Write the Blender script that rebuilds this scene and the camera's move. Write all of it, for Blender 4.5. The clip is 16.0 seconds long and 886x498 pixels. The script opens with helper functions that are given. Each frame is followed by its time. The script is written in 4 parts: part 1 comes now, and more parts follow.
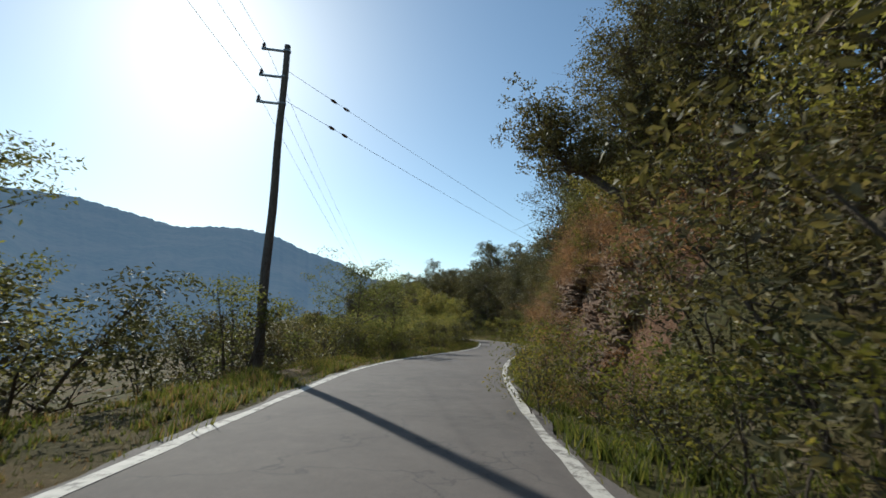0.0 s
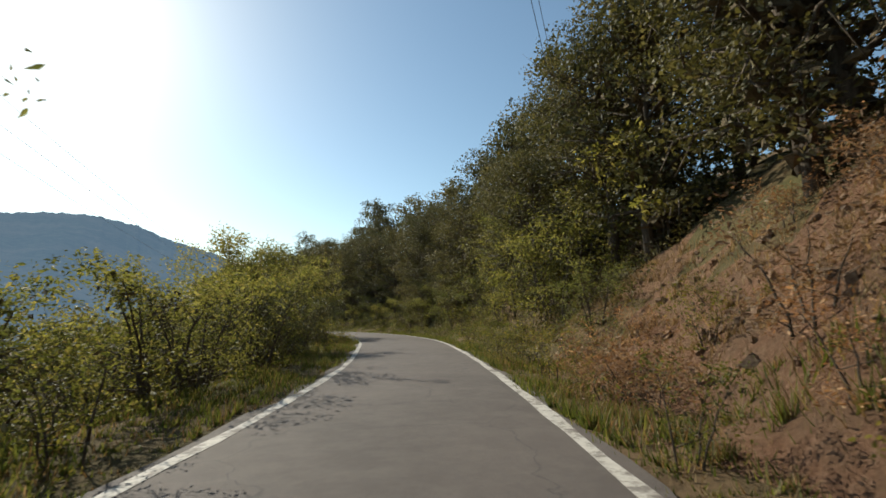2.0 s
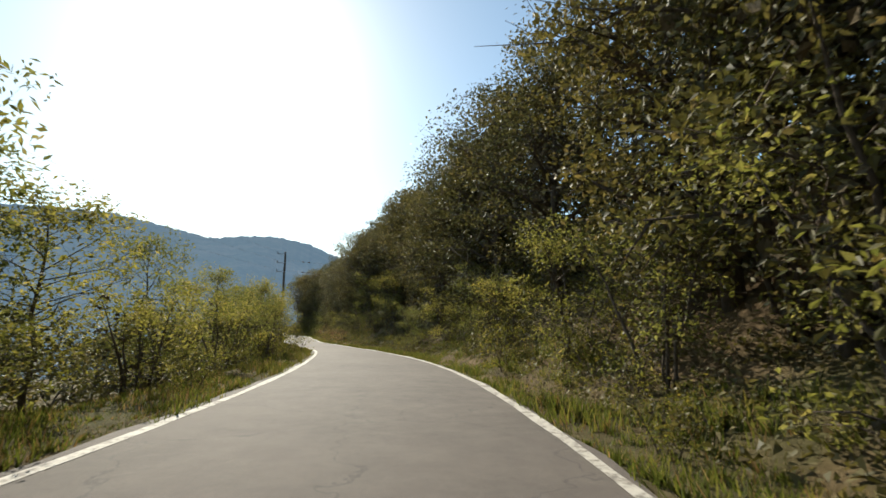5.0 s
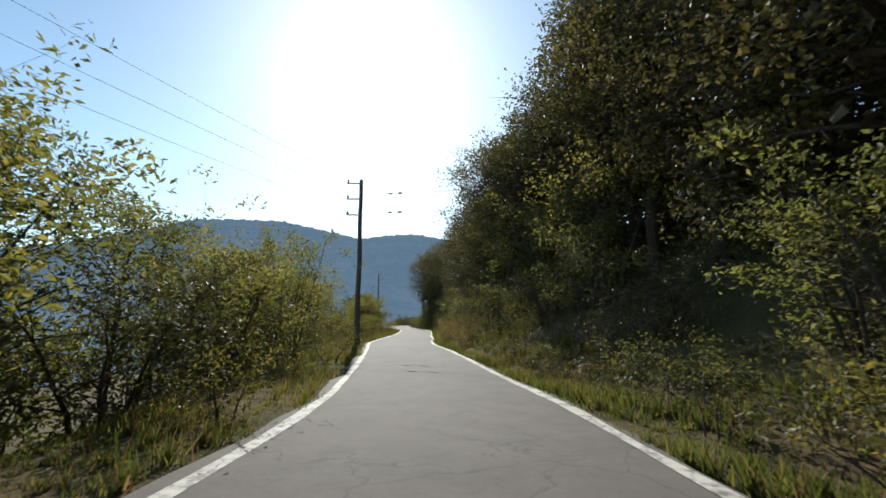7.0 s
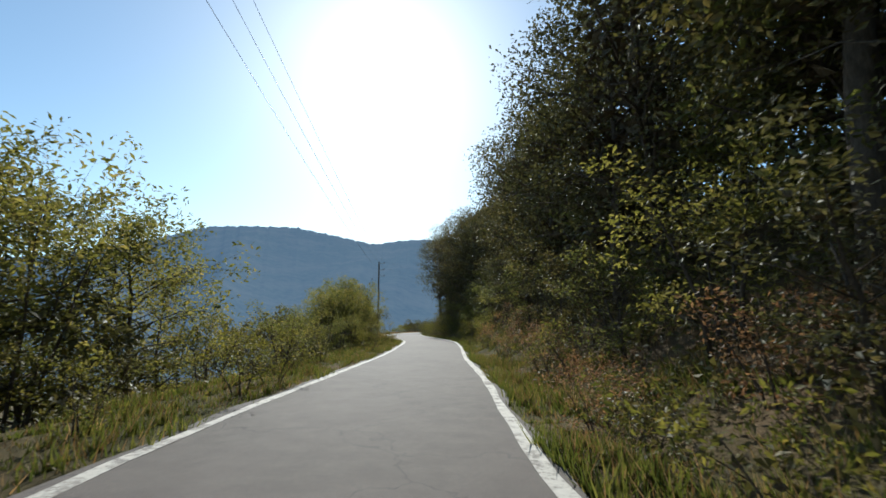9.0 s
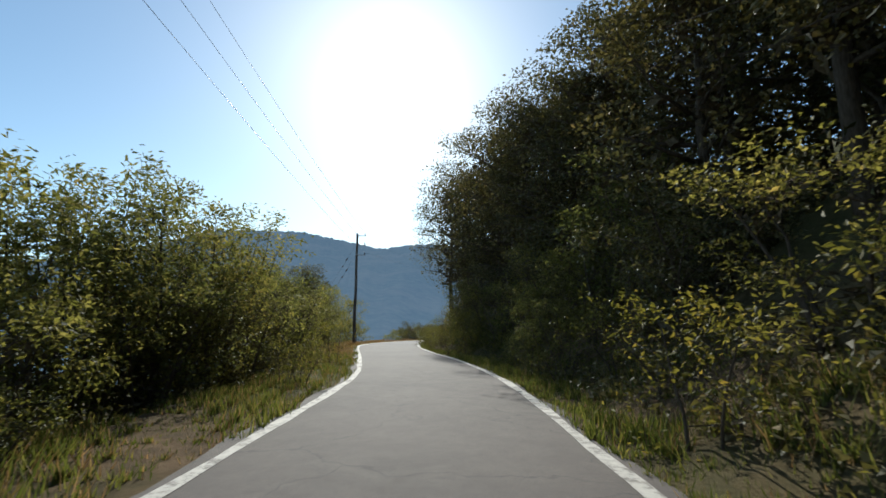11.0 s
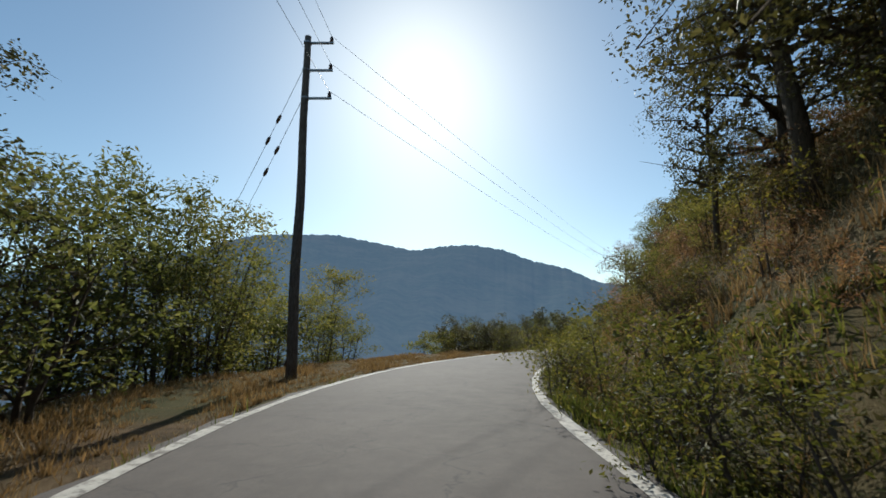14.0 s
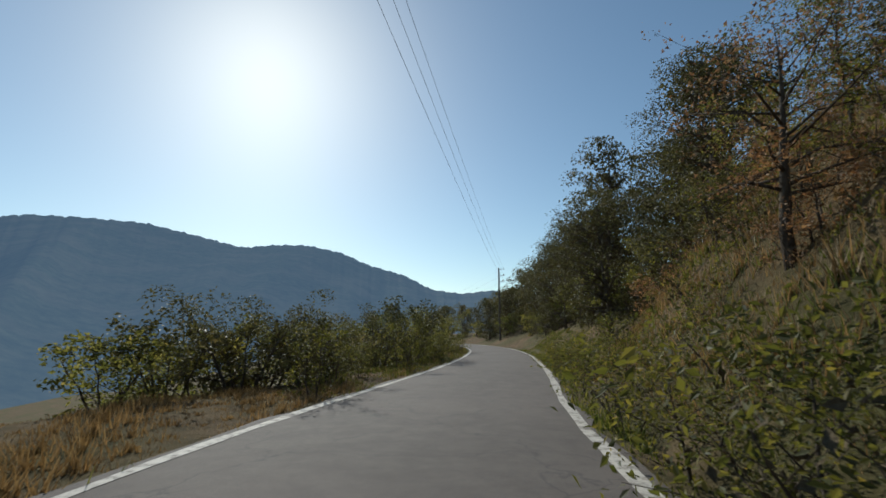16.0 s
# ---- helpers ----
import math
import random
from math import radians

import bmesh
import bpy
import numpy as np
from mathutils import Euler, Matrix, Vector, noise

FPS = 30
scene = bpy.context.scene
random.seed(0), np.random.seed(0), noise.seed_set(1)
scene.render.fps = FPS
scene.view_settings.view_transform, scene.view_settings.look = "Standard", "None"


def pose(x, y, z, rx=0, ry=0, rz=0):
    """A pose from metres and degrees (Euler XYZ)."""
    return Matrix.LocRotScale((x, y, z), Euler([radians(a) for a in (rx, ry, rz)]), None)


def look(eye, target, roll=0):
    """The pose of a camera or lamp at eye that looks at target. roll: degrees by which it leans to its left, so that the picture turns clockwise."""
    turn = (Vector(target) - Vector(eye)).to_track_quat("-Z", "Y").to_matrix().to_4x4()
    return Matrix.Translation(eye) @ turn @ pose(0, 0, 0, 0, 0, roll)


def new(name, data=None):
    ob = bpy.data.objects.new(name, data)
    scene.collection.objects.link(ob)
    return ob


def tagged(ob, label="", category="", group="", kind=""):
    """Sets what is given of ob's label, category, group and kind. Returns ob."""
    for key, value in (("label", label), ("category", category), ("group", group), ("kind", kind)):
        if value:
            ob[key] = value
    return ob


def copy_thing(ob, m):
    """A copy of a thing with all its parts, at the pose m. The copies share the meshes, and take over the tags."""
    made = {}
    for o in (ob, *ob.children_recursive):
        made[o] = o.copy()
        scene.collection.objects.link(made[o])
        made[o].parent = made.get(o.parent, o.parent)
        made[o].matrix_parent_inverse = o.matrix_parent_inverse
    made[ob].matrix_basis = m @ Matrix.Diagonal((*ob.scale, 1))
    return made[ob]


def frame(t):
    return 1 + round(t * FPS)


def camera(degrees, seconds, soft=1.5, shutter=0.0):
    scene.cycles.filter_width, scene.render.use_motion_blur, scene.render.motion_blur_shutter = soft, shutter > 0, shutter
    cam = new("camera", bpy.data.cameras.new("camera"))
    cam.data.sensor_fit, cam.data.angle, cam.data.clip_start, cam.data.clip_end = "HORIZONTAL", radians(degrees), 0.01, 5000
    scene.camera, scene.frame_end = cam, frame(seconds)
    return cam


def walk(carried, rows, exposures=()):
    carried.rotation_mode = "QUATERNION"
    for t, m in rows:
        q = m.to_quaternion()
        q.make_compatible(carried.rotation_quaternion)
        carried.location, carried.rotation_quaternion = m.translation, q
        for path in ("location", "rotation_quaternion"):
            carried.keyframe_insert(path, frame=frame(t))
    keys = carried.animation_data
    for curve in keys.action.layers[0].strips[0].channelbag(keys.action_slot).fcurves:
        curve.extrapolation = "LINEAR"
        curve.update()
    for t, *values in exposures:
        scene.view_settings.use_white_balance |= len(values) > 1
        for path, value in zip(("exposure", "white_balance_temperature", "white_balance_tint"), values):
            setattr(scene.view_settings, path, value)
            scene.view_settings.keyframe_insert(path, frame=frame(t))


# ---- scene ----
# ---------------------------------------------------------------- camera
cam = camera(87.6, 16.0, 1.6, 0.05)
# seconds, x, y, heading to the left of +y, pitch, roll
PATH = [
    (0.0, 0.00, 0.00, -0.00, 10.07, 1.99),
    (0.5, 0.07, 6.56, -3.42, 10.43, 1.29),
    (1.0, 0.56, 13.05, -7.34, 9.16, -0.55),
    (1.5, 1.45, 19.40, -10.91, 9.20, -0.80),
    (2.0, 2.69, 25.66, -13.92, 8.81, -0.68),
    (2.5, 4.16, 31.87, -15.13, 9.14, -0.29),
    (3.0, 5.63, 38.13, -13.70, 9.92, -0.37),
    (3.5, 6.86, 44.60, -10.98, 10.68, 0.45),
    (4.0, 7.74, 51.26, -6.57, 10.81, 0.43),
    (4.5, 8.05, 57.97, -1.19, 10.54, 0.38),
    (5.0, 7.75, 64.65, 4.08, 10.27, 0.17),
    (5.5, 6.86, 71.23, 9.12, 10.07, 0.08),
    (6.0, 5.43, 77.66, 13.75, 9.89, 0.04),
    (6.5, 3.52, 83.94, 17.80, 9.67, 0.02),
    (7.0, 1.24, 90.04, 21.03, 9.37, 0.02),
    (7.5, -1.31, 95.99, 23.20, 9.40, 0.42),
    (8.0, -4.00, 101.86, 24.24, 9.95, 0.20),
    (8.5, -6.71, 107.68, 23.85, 10.04, -0.00),
    (9.0, -9.33, 113.49, 22.73, 9.70, -0.26),
    (9.5, -11.87, 119.27, 22.39, 9.83, -0.12),
    (10.0, -14.37, 124.98, 22.47, 9.91, -0.05),
    (10.5, -16.85, 130.59, 22.84, 9.97, -0.02),
    (11.0, -19.33, 136.06, 23.57, 10.01, -0.00),
    (11.5, -21.85, 141.36, 24.95, 10.06, 0.01),
    (12.0, -24.49, 146.41, 27.45, 10.65, -0.13),
    (12.5, -27.25, 151.19, 29.37, 10.12, 0.06),
    (13.0, -30.03, 155.75, 30.33, 9.60, -0.09),
    (13.5, -32.73, 160.12, 29.86, 9.87, -0.40),
    (14.0, -35.18, 164.35, 27.81, 10.20, -0.22),
    (14.5, -37.31, 168.58, 24.39, 10.16, -0.22),
    (15.0, -39.10, 173.04, 20.00, 10.43, -0.43),
    (15.5, -40.55, 177.66, 14.15, 10.61, -0.38),
    (16.0, -41.56, 182.40, 7.69, 10.77, -0.03),
]
EYE, GRADE = 1.25, math.tan(radians(0.8))


def level(y):
    """Height of the road: it falls gently along the first stretch, then runs level."""
    y = np.maximum(y, -80.0)
    return GRADE * (25.0 * np.clip((140.0 - y) / 50.0, 0, 1) ** 2 + np.maximum(90.0 - y, 0.0))


def seat(x, y, heading, pitch, roll):
    """The camera's pose over the road; its pitch is counted from the road's own slope."""
    h, p, z = radians(heading), radians(pitch) - math.atan(GRADE * min(1.0, max(0.0, (140.0 - y) / 50.0))), float(level(y)) + EYE
    return look((x, y, z), (x - math.sin(h) * math.cos(p), y + math.cos(h) * math.cos(p), z + math.sin(p)), roll)


walk(cam, [(t, seat(*row)) for t, *row in PATH], [(0.0, 0.32, 5480, 3), (2.0, 0.58, 6000, 3), (4.5, 0.93, 6150, 3), (7.0, 0.68, 5550, 3), (9.0, 0.6, 5400, 3), (13.0, 0.38, 5560, 3), (16.0, -0.02, 5520, 3)])

# ---------------------------------------------------------------- sky and sun
SUN_AZ, SUN_EL = radians(30.3), radians(31.7)      # to the left of +y, above the horizon
world = bpy.data.worlds.new("sky")
scene.world = world
world.use_nodes = True
wt = world.node_tree
sky = wt.nodes.new("ShaderNodeTexSky")
sky.sky_type, sky.sun_disc = "NISHITA", False
sky.sun_elevation, sky.sun_rotation = SUN_EL, -SUN_AZ
sky.altitude, sky.air_density, sky.dust_density, sky.ozone_density = 300.0, 1.0, 0.55, 0.3
air = wt.nodes.new("ShaderNodeMix")             # dry summer air: a little less blue than the clean sky
air.data_type, air.blend_type = "RGBA", "MULTIPLY"
air.inputs["Factor"].default_value, air.inputs[7].default_value = 1.0, (1.0, 1.0, 0.905, 1.0)
wt.links.new(sky.outputs["Color"], air.inputs[6])
wt.links.new(air.outputs[2], wt.nodes["Background"].inputs["Color"])
wt.nodes["Background"].inputs["Strength"].default_value = 0.096
sun_data = bpy.data.lights.new("sun", "SUN")
sun_data.energy, sun_data.angle, sun_data.color = 4.2, radians(0.53), (1.0, 0.87, 0.7)
sun = new("sun", sun_data)
sun.matrix_world = look((-40.0 * math.sin(SUN_AZ), 40.0 * math.cos(SUN_AZ), 60.0),
                        (-40.0 * math.sin(SUN_AZ) + math.sin(SUN_AZ) * math.cos(SUN_EL),
                         40.0 * math.cos(SUN_AZ) - math.cos(SUN_AZ) * math.cos(SUN_EL), 60.0 - math.sin(SUN_EL)))


# ---------------------------------------------------------------- materials
def material(name):
    m = bpy.data.materials.new(name)
    m.use_nodes = True
    t = m.node_tree
    t.nodes.clear()
    out = t.nodes.new("ShaderNodeOutputMaterial")
    return m, t, out


def node(t, kind, **inputs):
    n = t.nodes.new("ShaderNode" + kind)
    for k, v in inputs.items():
        n.inputs[k.replace("_", " ")].default_value = v
    return n


def coords(t, scale=1.0):
    c = t.nodes.new("ShaderNodeTexCoord")
    mp = t.nodes.new("ShaderNodeMapping")
    mp.inputs["Scale"].default_value = scale if isinstance(scale, tuple) else (scale,) * 3
    t.links.new(c.outputs["Object"], mp.inputs["Vector"])
    return mp.outputs["Vector"]


def noise_of(t, vec, scale, detail=5.0, rough=0.6):
    n = node(t, "TexNoise", Scale=scale, Detail=detail, Roughness=rough)
    t.links.new(vec, n.inputs["Vector"])
    return n.outputs["Fac"]


def ramp(t, fac, stops):
    r = t.nodes.new("ShaderNodeValToRGB")
    el = r.color_ramp.elements
    while len(el) < len(stops):
        el.new(0.5)
    for e, (p, c) in zip(el, stops):
        e.position, e.color = p, (*c, 1.0)
    t.links.new(fac, r.inputs["Fac"])
    return r.outputs["Color"]


def mix(t, fac, a, b):
    m = t.nodes.new("ShaderNodeMix")
    m.data_type = "RGBA"
    if isinstance(fac, float):
        m.inputs["Factor"].default_value = fac
    else:
        t.links.new(fac, m.inputs["Factor"])
    for s, v in ((6, a), (7, b)):
        if isinstance(v, tuple):
            m.inputs[s].default_value = (*v, 1.0)
        else:
            t.links.new(v, m.inputs[s])
    return m.outputs[2]


def bump(t, height, strength, distance):
    b = node(t, "Bump", Strength=strength, Distance=distance)
    t.links.new(height, b.inputs["Height"])
    return b.outputs["Normal"]


def surface(t, out, colour, rough=0.9, normal=None, metal=0.0, spec=0.5):
    p = node(t, "BsdfPrincipled", Metallic=metal)
    p.inputs["Specular IOR Level"].default_value = spec
    if isinstance(colour, tuple):
        p.inputs["Base Color"].default_value = (*colour, 1.0)
    else:
        t.links.new(colour, p.inputs["Base Color"])
    if isinstance(rough, float):
        p.inputs["Roughness"].default_value = rough
    else:
        t.links.new(rough, p.inputs["Roughness"])
    if normal is not None:
        t.links.new(normal, p.inputs["Normal"])
    t.links.new(p.outputs[0], out.inputs["Surface"])
    return p


def asphalt_material():
    m, t, out = material("asphalt")
    v = coords(t)
    patch = noise_of(t, v, 0.3, 6.0, 0.7)
    wear = noise_of(t, v, 2.2, 8.0, 0.75)
    grain = noise_of(t, v, 70.0, 3.0, 0.8)
    fleck = noise_of(t, v, 24.0, 3.0, 0.7)
    c = ramp(t, patch, [(0.35, (0.088, 0.069, 0.058)), (0.5, (0.118, 0.093, 0.079)), (0.66, (0.146, 0.116, 0.098))])
    c = mix(t, ramp(t, wear, [(0.42, (0, 0, 0)), (0.7, (0.65, 0.65, 0.65))]), c, (0.18, 0.147, 0.125))
    c = mix(t, ramp(t, fleck, [(0.55, (0, 0, 0)), (0.72, (0.5, 0.5, 0.5))]), c, (0.075, 0.07, 0.066))
    c = mix(t, ramp(t, grain, [(0.35, (0, 0, 0)), (0.62, (0.6, 0.6, 0.6))]), c, (0.09, 0.083, 0.078))
    cell = t.nodes.new("ShaderNodeTexVoronoi")
    cell.feature = "DISTANCE_TO_EDGE"
    cell.inputs["Scale"].default_value = 0.42
    warp = t.nodes.new("ShaderNodeVectorMath")
    nz = node(t, "TexNoise", Scale=1.6, Detail=4.0)
    t.links.new(v, nz.inputs["Vector"])
    t.links.new(v, warp.inputs[0])
    t.links.new(nz.outputs["Color"], warp.inputs[1])
    t.links.new(warp.outputs[0], cell.inputs["Vector"])
    crack = ramp(t, cell.outputs["Distance"], [(0.0, (0.6, 0.6, 0.6)), (0.008, (0, 0, 0))])
    c = mix(t, crack, c, (0.05, 0.047, 0.045))
    surface(t, out, c, 0.85, bump(t, grain, 0.7, 0.008), spec=0.3)
    return m


def line_material():
    m, t, out = material("road_paint")
    v = coords(t)
    wear = noise_of(t, v, 5.5, 7.0, 0.75)
    c = ramp(t, wear, [(0.4, (0.19, 0.168, 0.145)), (0.5, (0.46, 0.425, 0.37)), (0.8, (0.6, 0.565, 0.5))])
    gone = noise_of(t, v, 1.1, 5.0, 0.7)
    c = mix(t, ramp(t, gone, [(0.56, (0, 0, 0)), (0.63, (0.9, 0.9, 0.9))]), c, (0.13, 0.105, 0.088))
    surface(t, out, c, 0.8, bump(t, wear, 0.3, 0.004))
    return m


def earth_material():
    m, t, out = material("earth")
    v = coords(t)
    big = noise_of(t, v, 0.13, 5.0)
    mid = noise_of(t, v, 1.3, 7.0, 0.7)
    fine = noise_of(t, v, 14.0, 6.0, 0.75)
    c = ramp(t, mid, [(0.3, (0.06, 0.042, 0.026)), (0.55, (0.17, 0.108, 0.062)), (0.78, (0.29, 0.2, 0.12))])
    green = ramp(t, fine, [(0.3, (0.04, 0.05, 0.016)), (0.7, (0.11, 0.11, 0.04))])
    c = mix(t, ramp(t, big, [(0.4, (0.15, 0.15, 0.15)), (0.6, (0.75, 0.75, 0.75))]), c, green)
    surface(t, out, c, 1.0, bump(t, fine, 0.8, 0.08), spec=0.1)
    return m


def red_earth_material():
    m, t, out = material("red_earth")
    v = coords(t)
    mid = noise_of(t, v, 0.9, 7.0, 0.7)
    fine = noise_of(t, v, 9.0, 8.0, 0.8)
    c = ramp(t, fine, [(0.3, (0.1, 0.053, 0.032)), (0.52, (0.25, 0.138, 0.082)), (0.75, (0.42, 0.28, 0.185))])
    c = mix(t, ramp(t, mid, [(0.42, (0, 0, 0)), (0.62, (0.7, 0.7, 0.7))]), c, (0.22, 0.145, 0.09))
    surface(t, out, c, 1.0, bump(t, fine, 1.0, 0.14), spec=0.1)
    return m


def rock_material():
    m, t, out = material("layered_rock")
    v = coords(t)
    info = t.nodes.new("ShaderNodeObjectInfo")
    big = noise_of(t, v, 1.1, 5.0)
    fine = noise_of(t, v, 16.0, 7.0, 0.75)
    c = ramp(t, fine, [(0.3, (0.075, 0.052, 0.037)), (0.5, (0.21, 0.142, 0.093)), (0.75, (0.4, 0.3, 0.2))])
    c = mix(t, ramp(t, big, [(0.42, (0, 0, 0)), (0.62, (0.8, 0.8, 0.8))]), c, (0.2, 0.105, 0.058))
    c = mix(t, ramp(t, info.outputs["Random"], [(0.0, (0, 0, 0)), (1.0, (0.35, 0.35, 0.35))]), c, (0.24, 0.18, 0.12))
    surface(t, out, c, 0.95, bump(t, fine, 0.9, 0.04), spec=0.2)
    return m


def bark_material(name, dark, light):
    m, t, out = material(name)
    v = coords(t, (1.0, 1.0, 0.25))
    n = noise_of(t, v, 22.0, 6.0, 0.7)
    c = ramp(t, n, [(0.3, dark), (0.7, light)])
    surface(t, out, c, 0.95, bump(t, n, 0.9, 0.03), spec=0.15)
    return m


def leaf_material(name, dark, mid, light, through_light=0.45, glow=(1.2, 1.2, 0.7)):
    """Leaf colour differs from plant to plant and from leaf to leaf; light shines through the blades."""
    m, t, out = material(name)
    geo = t.nodes.new("ShaderNodeNewGeometry")
    info = t.nodes.new("ShaderNodeObjectInfo")
    leaf = ramp(t, geo.outputs["Random Per Island"], [(0.0, dark), (0.55, mid), (0.93, light), (1.0, (light[0] * 1.2, light[1] * 1.05, light[2]))])
    plant = ramp(t, info.outputs["Random"], [(0.0, (0.7, 0.75, 0.8)), (0.5, (0.95, 0.95, 0.92)), (0.85, (1.15, 1.08, 0.92)), (1.0, (1.3, 1.18, 1.05))])
    tint = t.nodes.new("ShaderNodeMix")
    tint.data_type, tint.blend_type = "RGBA", "MULTIPLY"
    tint.inputs["Factor"].default_value = 1.0
    t.links.new(leaf, tint.inputs[6])
    t.links.new(plant, tint.inputs[7])
    col = tint.outputs[2]
    p = node(t, "BsdfPrincipled", Roughness=0.6)
    p.inputs["Specular IOR Level"].default_value = 0.25
    t.links.new(col, p.inputs["Base Color"])
    tr = t.nodes.new("ShaderNodeBsdfTranslucent")
    warm = t.nodes.new("ShaderNodeMix")
    warm.data_type, warm.blend_type = "RGBA", "MULTIPLY"
    warm.inputs["Factor"].default_value = 1.0
    t.links.new(col, warm.inputs[6])
    warm.inputs[7].default_value = (*glow, 1.0)
    t.links.new(warm.outputs[2], tr.inputs["Color"])
    ms = t.nodes.new("ShaderNodeMixShader")
    ms.inputs[0].default_value = through_light
    t.links.new(p.outputs[0], ms.inputs[1])
    t.links.new(tr.outputs[0], ms.inputs[2])
    t.links.new(ms.outputs[0], out.inputs["Surface"])
    return m


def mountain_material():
    """Wooded slopes kilometres away; the sunlit air's haze is painted as faint blue emission."""
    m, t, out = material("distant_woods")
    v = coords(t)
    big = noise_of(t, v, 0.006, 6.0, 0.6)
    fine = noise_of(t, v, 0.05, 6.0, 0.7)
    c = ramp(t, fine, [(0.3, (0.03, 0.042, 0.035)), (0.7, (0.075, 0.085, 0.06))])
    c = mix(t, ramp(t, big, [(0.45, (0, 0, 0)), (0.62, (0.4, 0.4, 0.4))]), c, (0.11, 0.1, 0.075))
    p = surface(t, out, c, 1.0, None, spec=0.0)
    # the slopes glow blue in place of haze in the air between
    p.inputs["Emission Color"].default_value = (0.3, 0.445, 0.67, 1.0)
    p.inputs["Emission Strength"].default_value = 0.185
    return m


def plain_material(name, colour, rough, metal=0.0, scale=30.0, spread=0.25):
    m, t, out = material(name)
    n = noise_of(t, coords(t), scale, 4.0)
    a = tuple(x * (1 - spread) for x in colour)
    b = tuple(min(1.0, x * (1 + spread)) for x in colour)
    surface(t, out, ramp(t, n, [(0.3, a), (0.7, b)]), rough, None, metal)
    return m


ASPHALT, PAINT, EARTH, ROCK = asphalt_material(), line_material(), earth_material(), rock_material()
RED_EARTH = red_earth_material()
# brown filler colour that stands in for the shaded inside of the crowns
CROWN_SHADE = bark_material("inner_crown_shade", (0.075, 0.06, 0.036), (0.18, 0.14, 0.085))
BARK = bark_material("bark", (0.05, 0.038, 0.028), (0.15, 0.12, 0.09))
POLE_WOOD = bark_material("weathered_pole", (0.07, 0.055, 0.045), (0.2, 0.165, 0.135))
OAK = leaf_material("oak_leaves", (0.058, 0.055, 0.024), (0.115, 0.104, 0.044), (0.19, 0.165, 0.088), 0.28)
ASH = leaf_material("pale_leaves", (0.095, 0.1, 0.034), (0.172, 0.165, 0.054), (0.245, 0.222, 0.1), 0.6)
BRAMBLE = leaf_material("bramble_leaves", (0.068, 0.072, 0.02), (0.135, 0.13, 0.034), (0.225, 0.192, 0.055), 0.5)
RUSSET = leaf_material("russet_leaves", (0.15, 0.09, 0.052), (0.26, 0.16, 0.09), (0.38, 0.27, 0.16), 0.4, (1.2, 1.0, 0.75))
DRY_GRASS = leaf_material("dry_grass", (0.19, 0.125, 0.055), (0.3, 0.21, 0.1), (0.42, 0.32, 0.17), 0.35, (1.2, 1.0, 0.72))
GREEN_GRASS = leaf_material("green_grass", (0.07, 0.085, 0.02), (0.13, 0.145, 0.035), (0.24, 0.22, 0.07), 0.45)
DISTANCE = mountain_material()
STEEL = plain_material("galvanised_steel", (0.33, 0.33, 0.33), 0.5, 0.8)
GLASS_BROWN = plain_material("glazed_insulator", (0.09, 0.05, 0.035), 0.2)
WIRE = plain_material("wire", (0.09, 0.09, 0.09), 0.5, 0.6)


# ---------------------------------------------------------------- mesh helpers
def mesh_of(name, verts, faces, mat, smooth=False):
    me = bpy.data.meshes.new(name)
    verts = np.asarray(verts, dtype=np.float32)
    if isinstance(faces, np.ndarray):
        k = faces.shape[1]
        me.vertices.add(len(verts))
        me.vertices.foreach_set("co", verts.ravel())
        me.loops.add(faces.size)
        me.loops.foreach_set("vertex_index", faces.ravel().astype(np.int32))
        me.polygons.add(len(faces))
        me.polygons.foreach_set("loop_start", np.arange(0, faces.size, k, dtype=np.int32))
        me.update(calc_edges=True)
    else:
        me.from_pydata([tuple(map(float, v)) for v in verts], [], faces)
    me.materials.append(mat)
    me.polygons.foreach_set("use_smooth", [smooth] * len(me.polygons))
    me.update()
    return me


def part(name, data, mat, parent, label=""):
    """One mesh object under a thing; data is a mesh, or a bmesh to be turned into one."""
    if isinstance(data, bmesh.types.BMesh):
        me = bpy.data.meshes.new(name)
        data.to_mesh(me)
        data.free()
        me.materials.append(mat)
        data = me
    ob = new(name, data)
    ob.parent = parent
    return tagged(ob, label)


def tube(points, radii, sides=7):
    """Vertices and faces of a tapered tube along points, closed at both ends."""
    pts = [Vector(p) for p in points]
    verts, faces = [], []
    for i, p in enumerate(pts):
        d = (pts[min(i + 1, len(pts) - 1)] - pts[max(i - 1, 0)]).normalized()
        a = d.cross(Vector((0.31, 0.95, 0.05))).normalized()
        b = d.cross(a)
        for k in range(sides):
            w = 2 * math.pi * k / sides
            verts.append(p + (a * math.cos(w) + b * math.sin(w)) * radii[i])
    for i in range(len(pts) - 1):
        for k in range(sides):
            k2 = (k + 1) % sides
            faces.append((i * sides + k, i * sides + k2, (i + 1) * sides + k2, (i + 1) * sides + k))
    faces.append(tuple(range(sides))[::-1])
    faces.append(tuple((len(pts) - 1) * sides + k for k in range(sides)))
    return verts, faces


def gather(pieces):
    verts, faces = [], []
    for v, f in pieces:
        n = len(verts)
        verts += v
        faces += [tuple(i + n for i in face) for face in f]
    return verts, faces


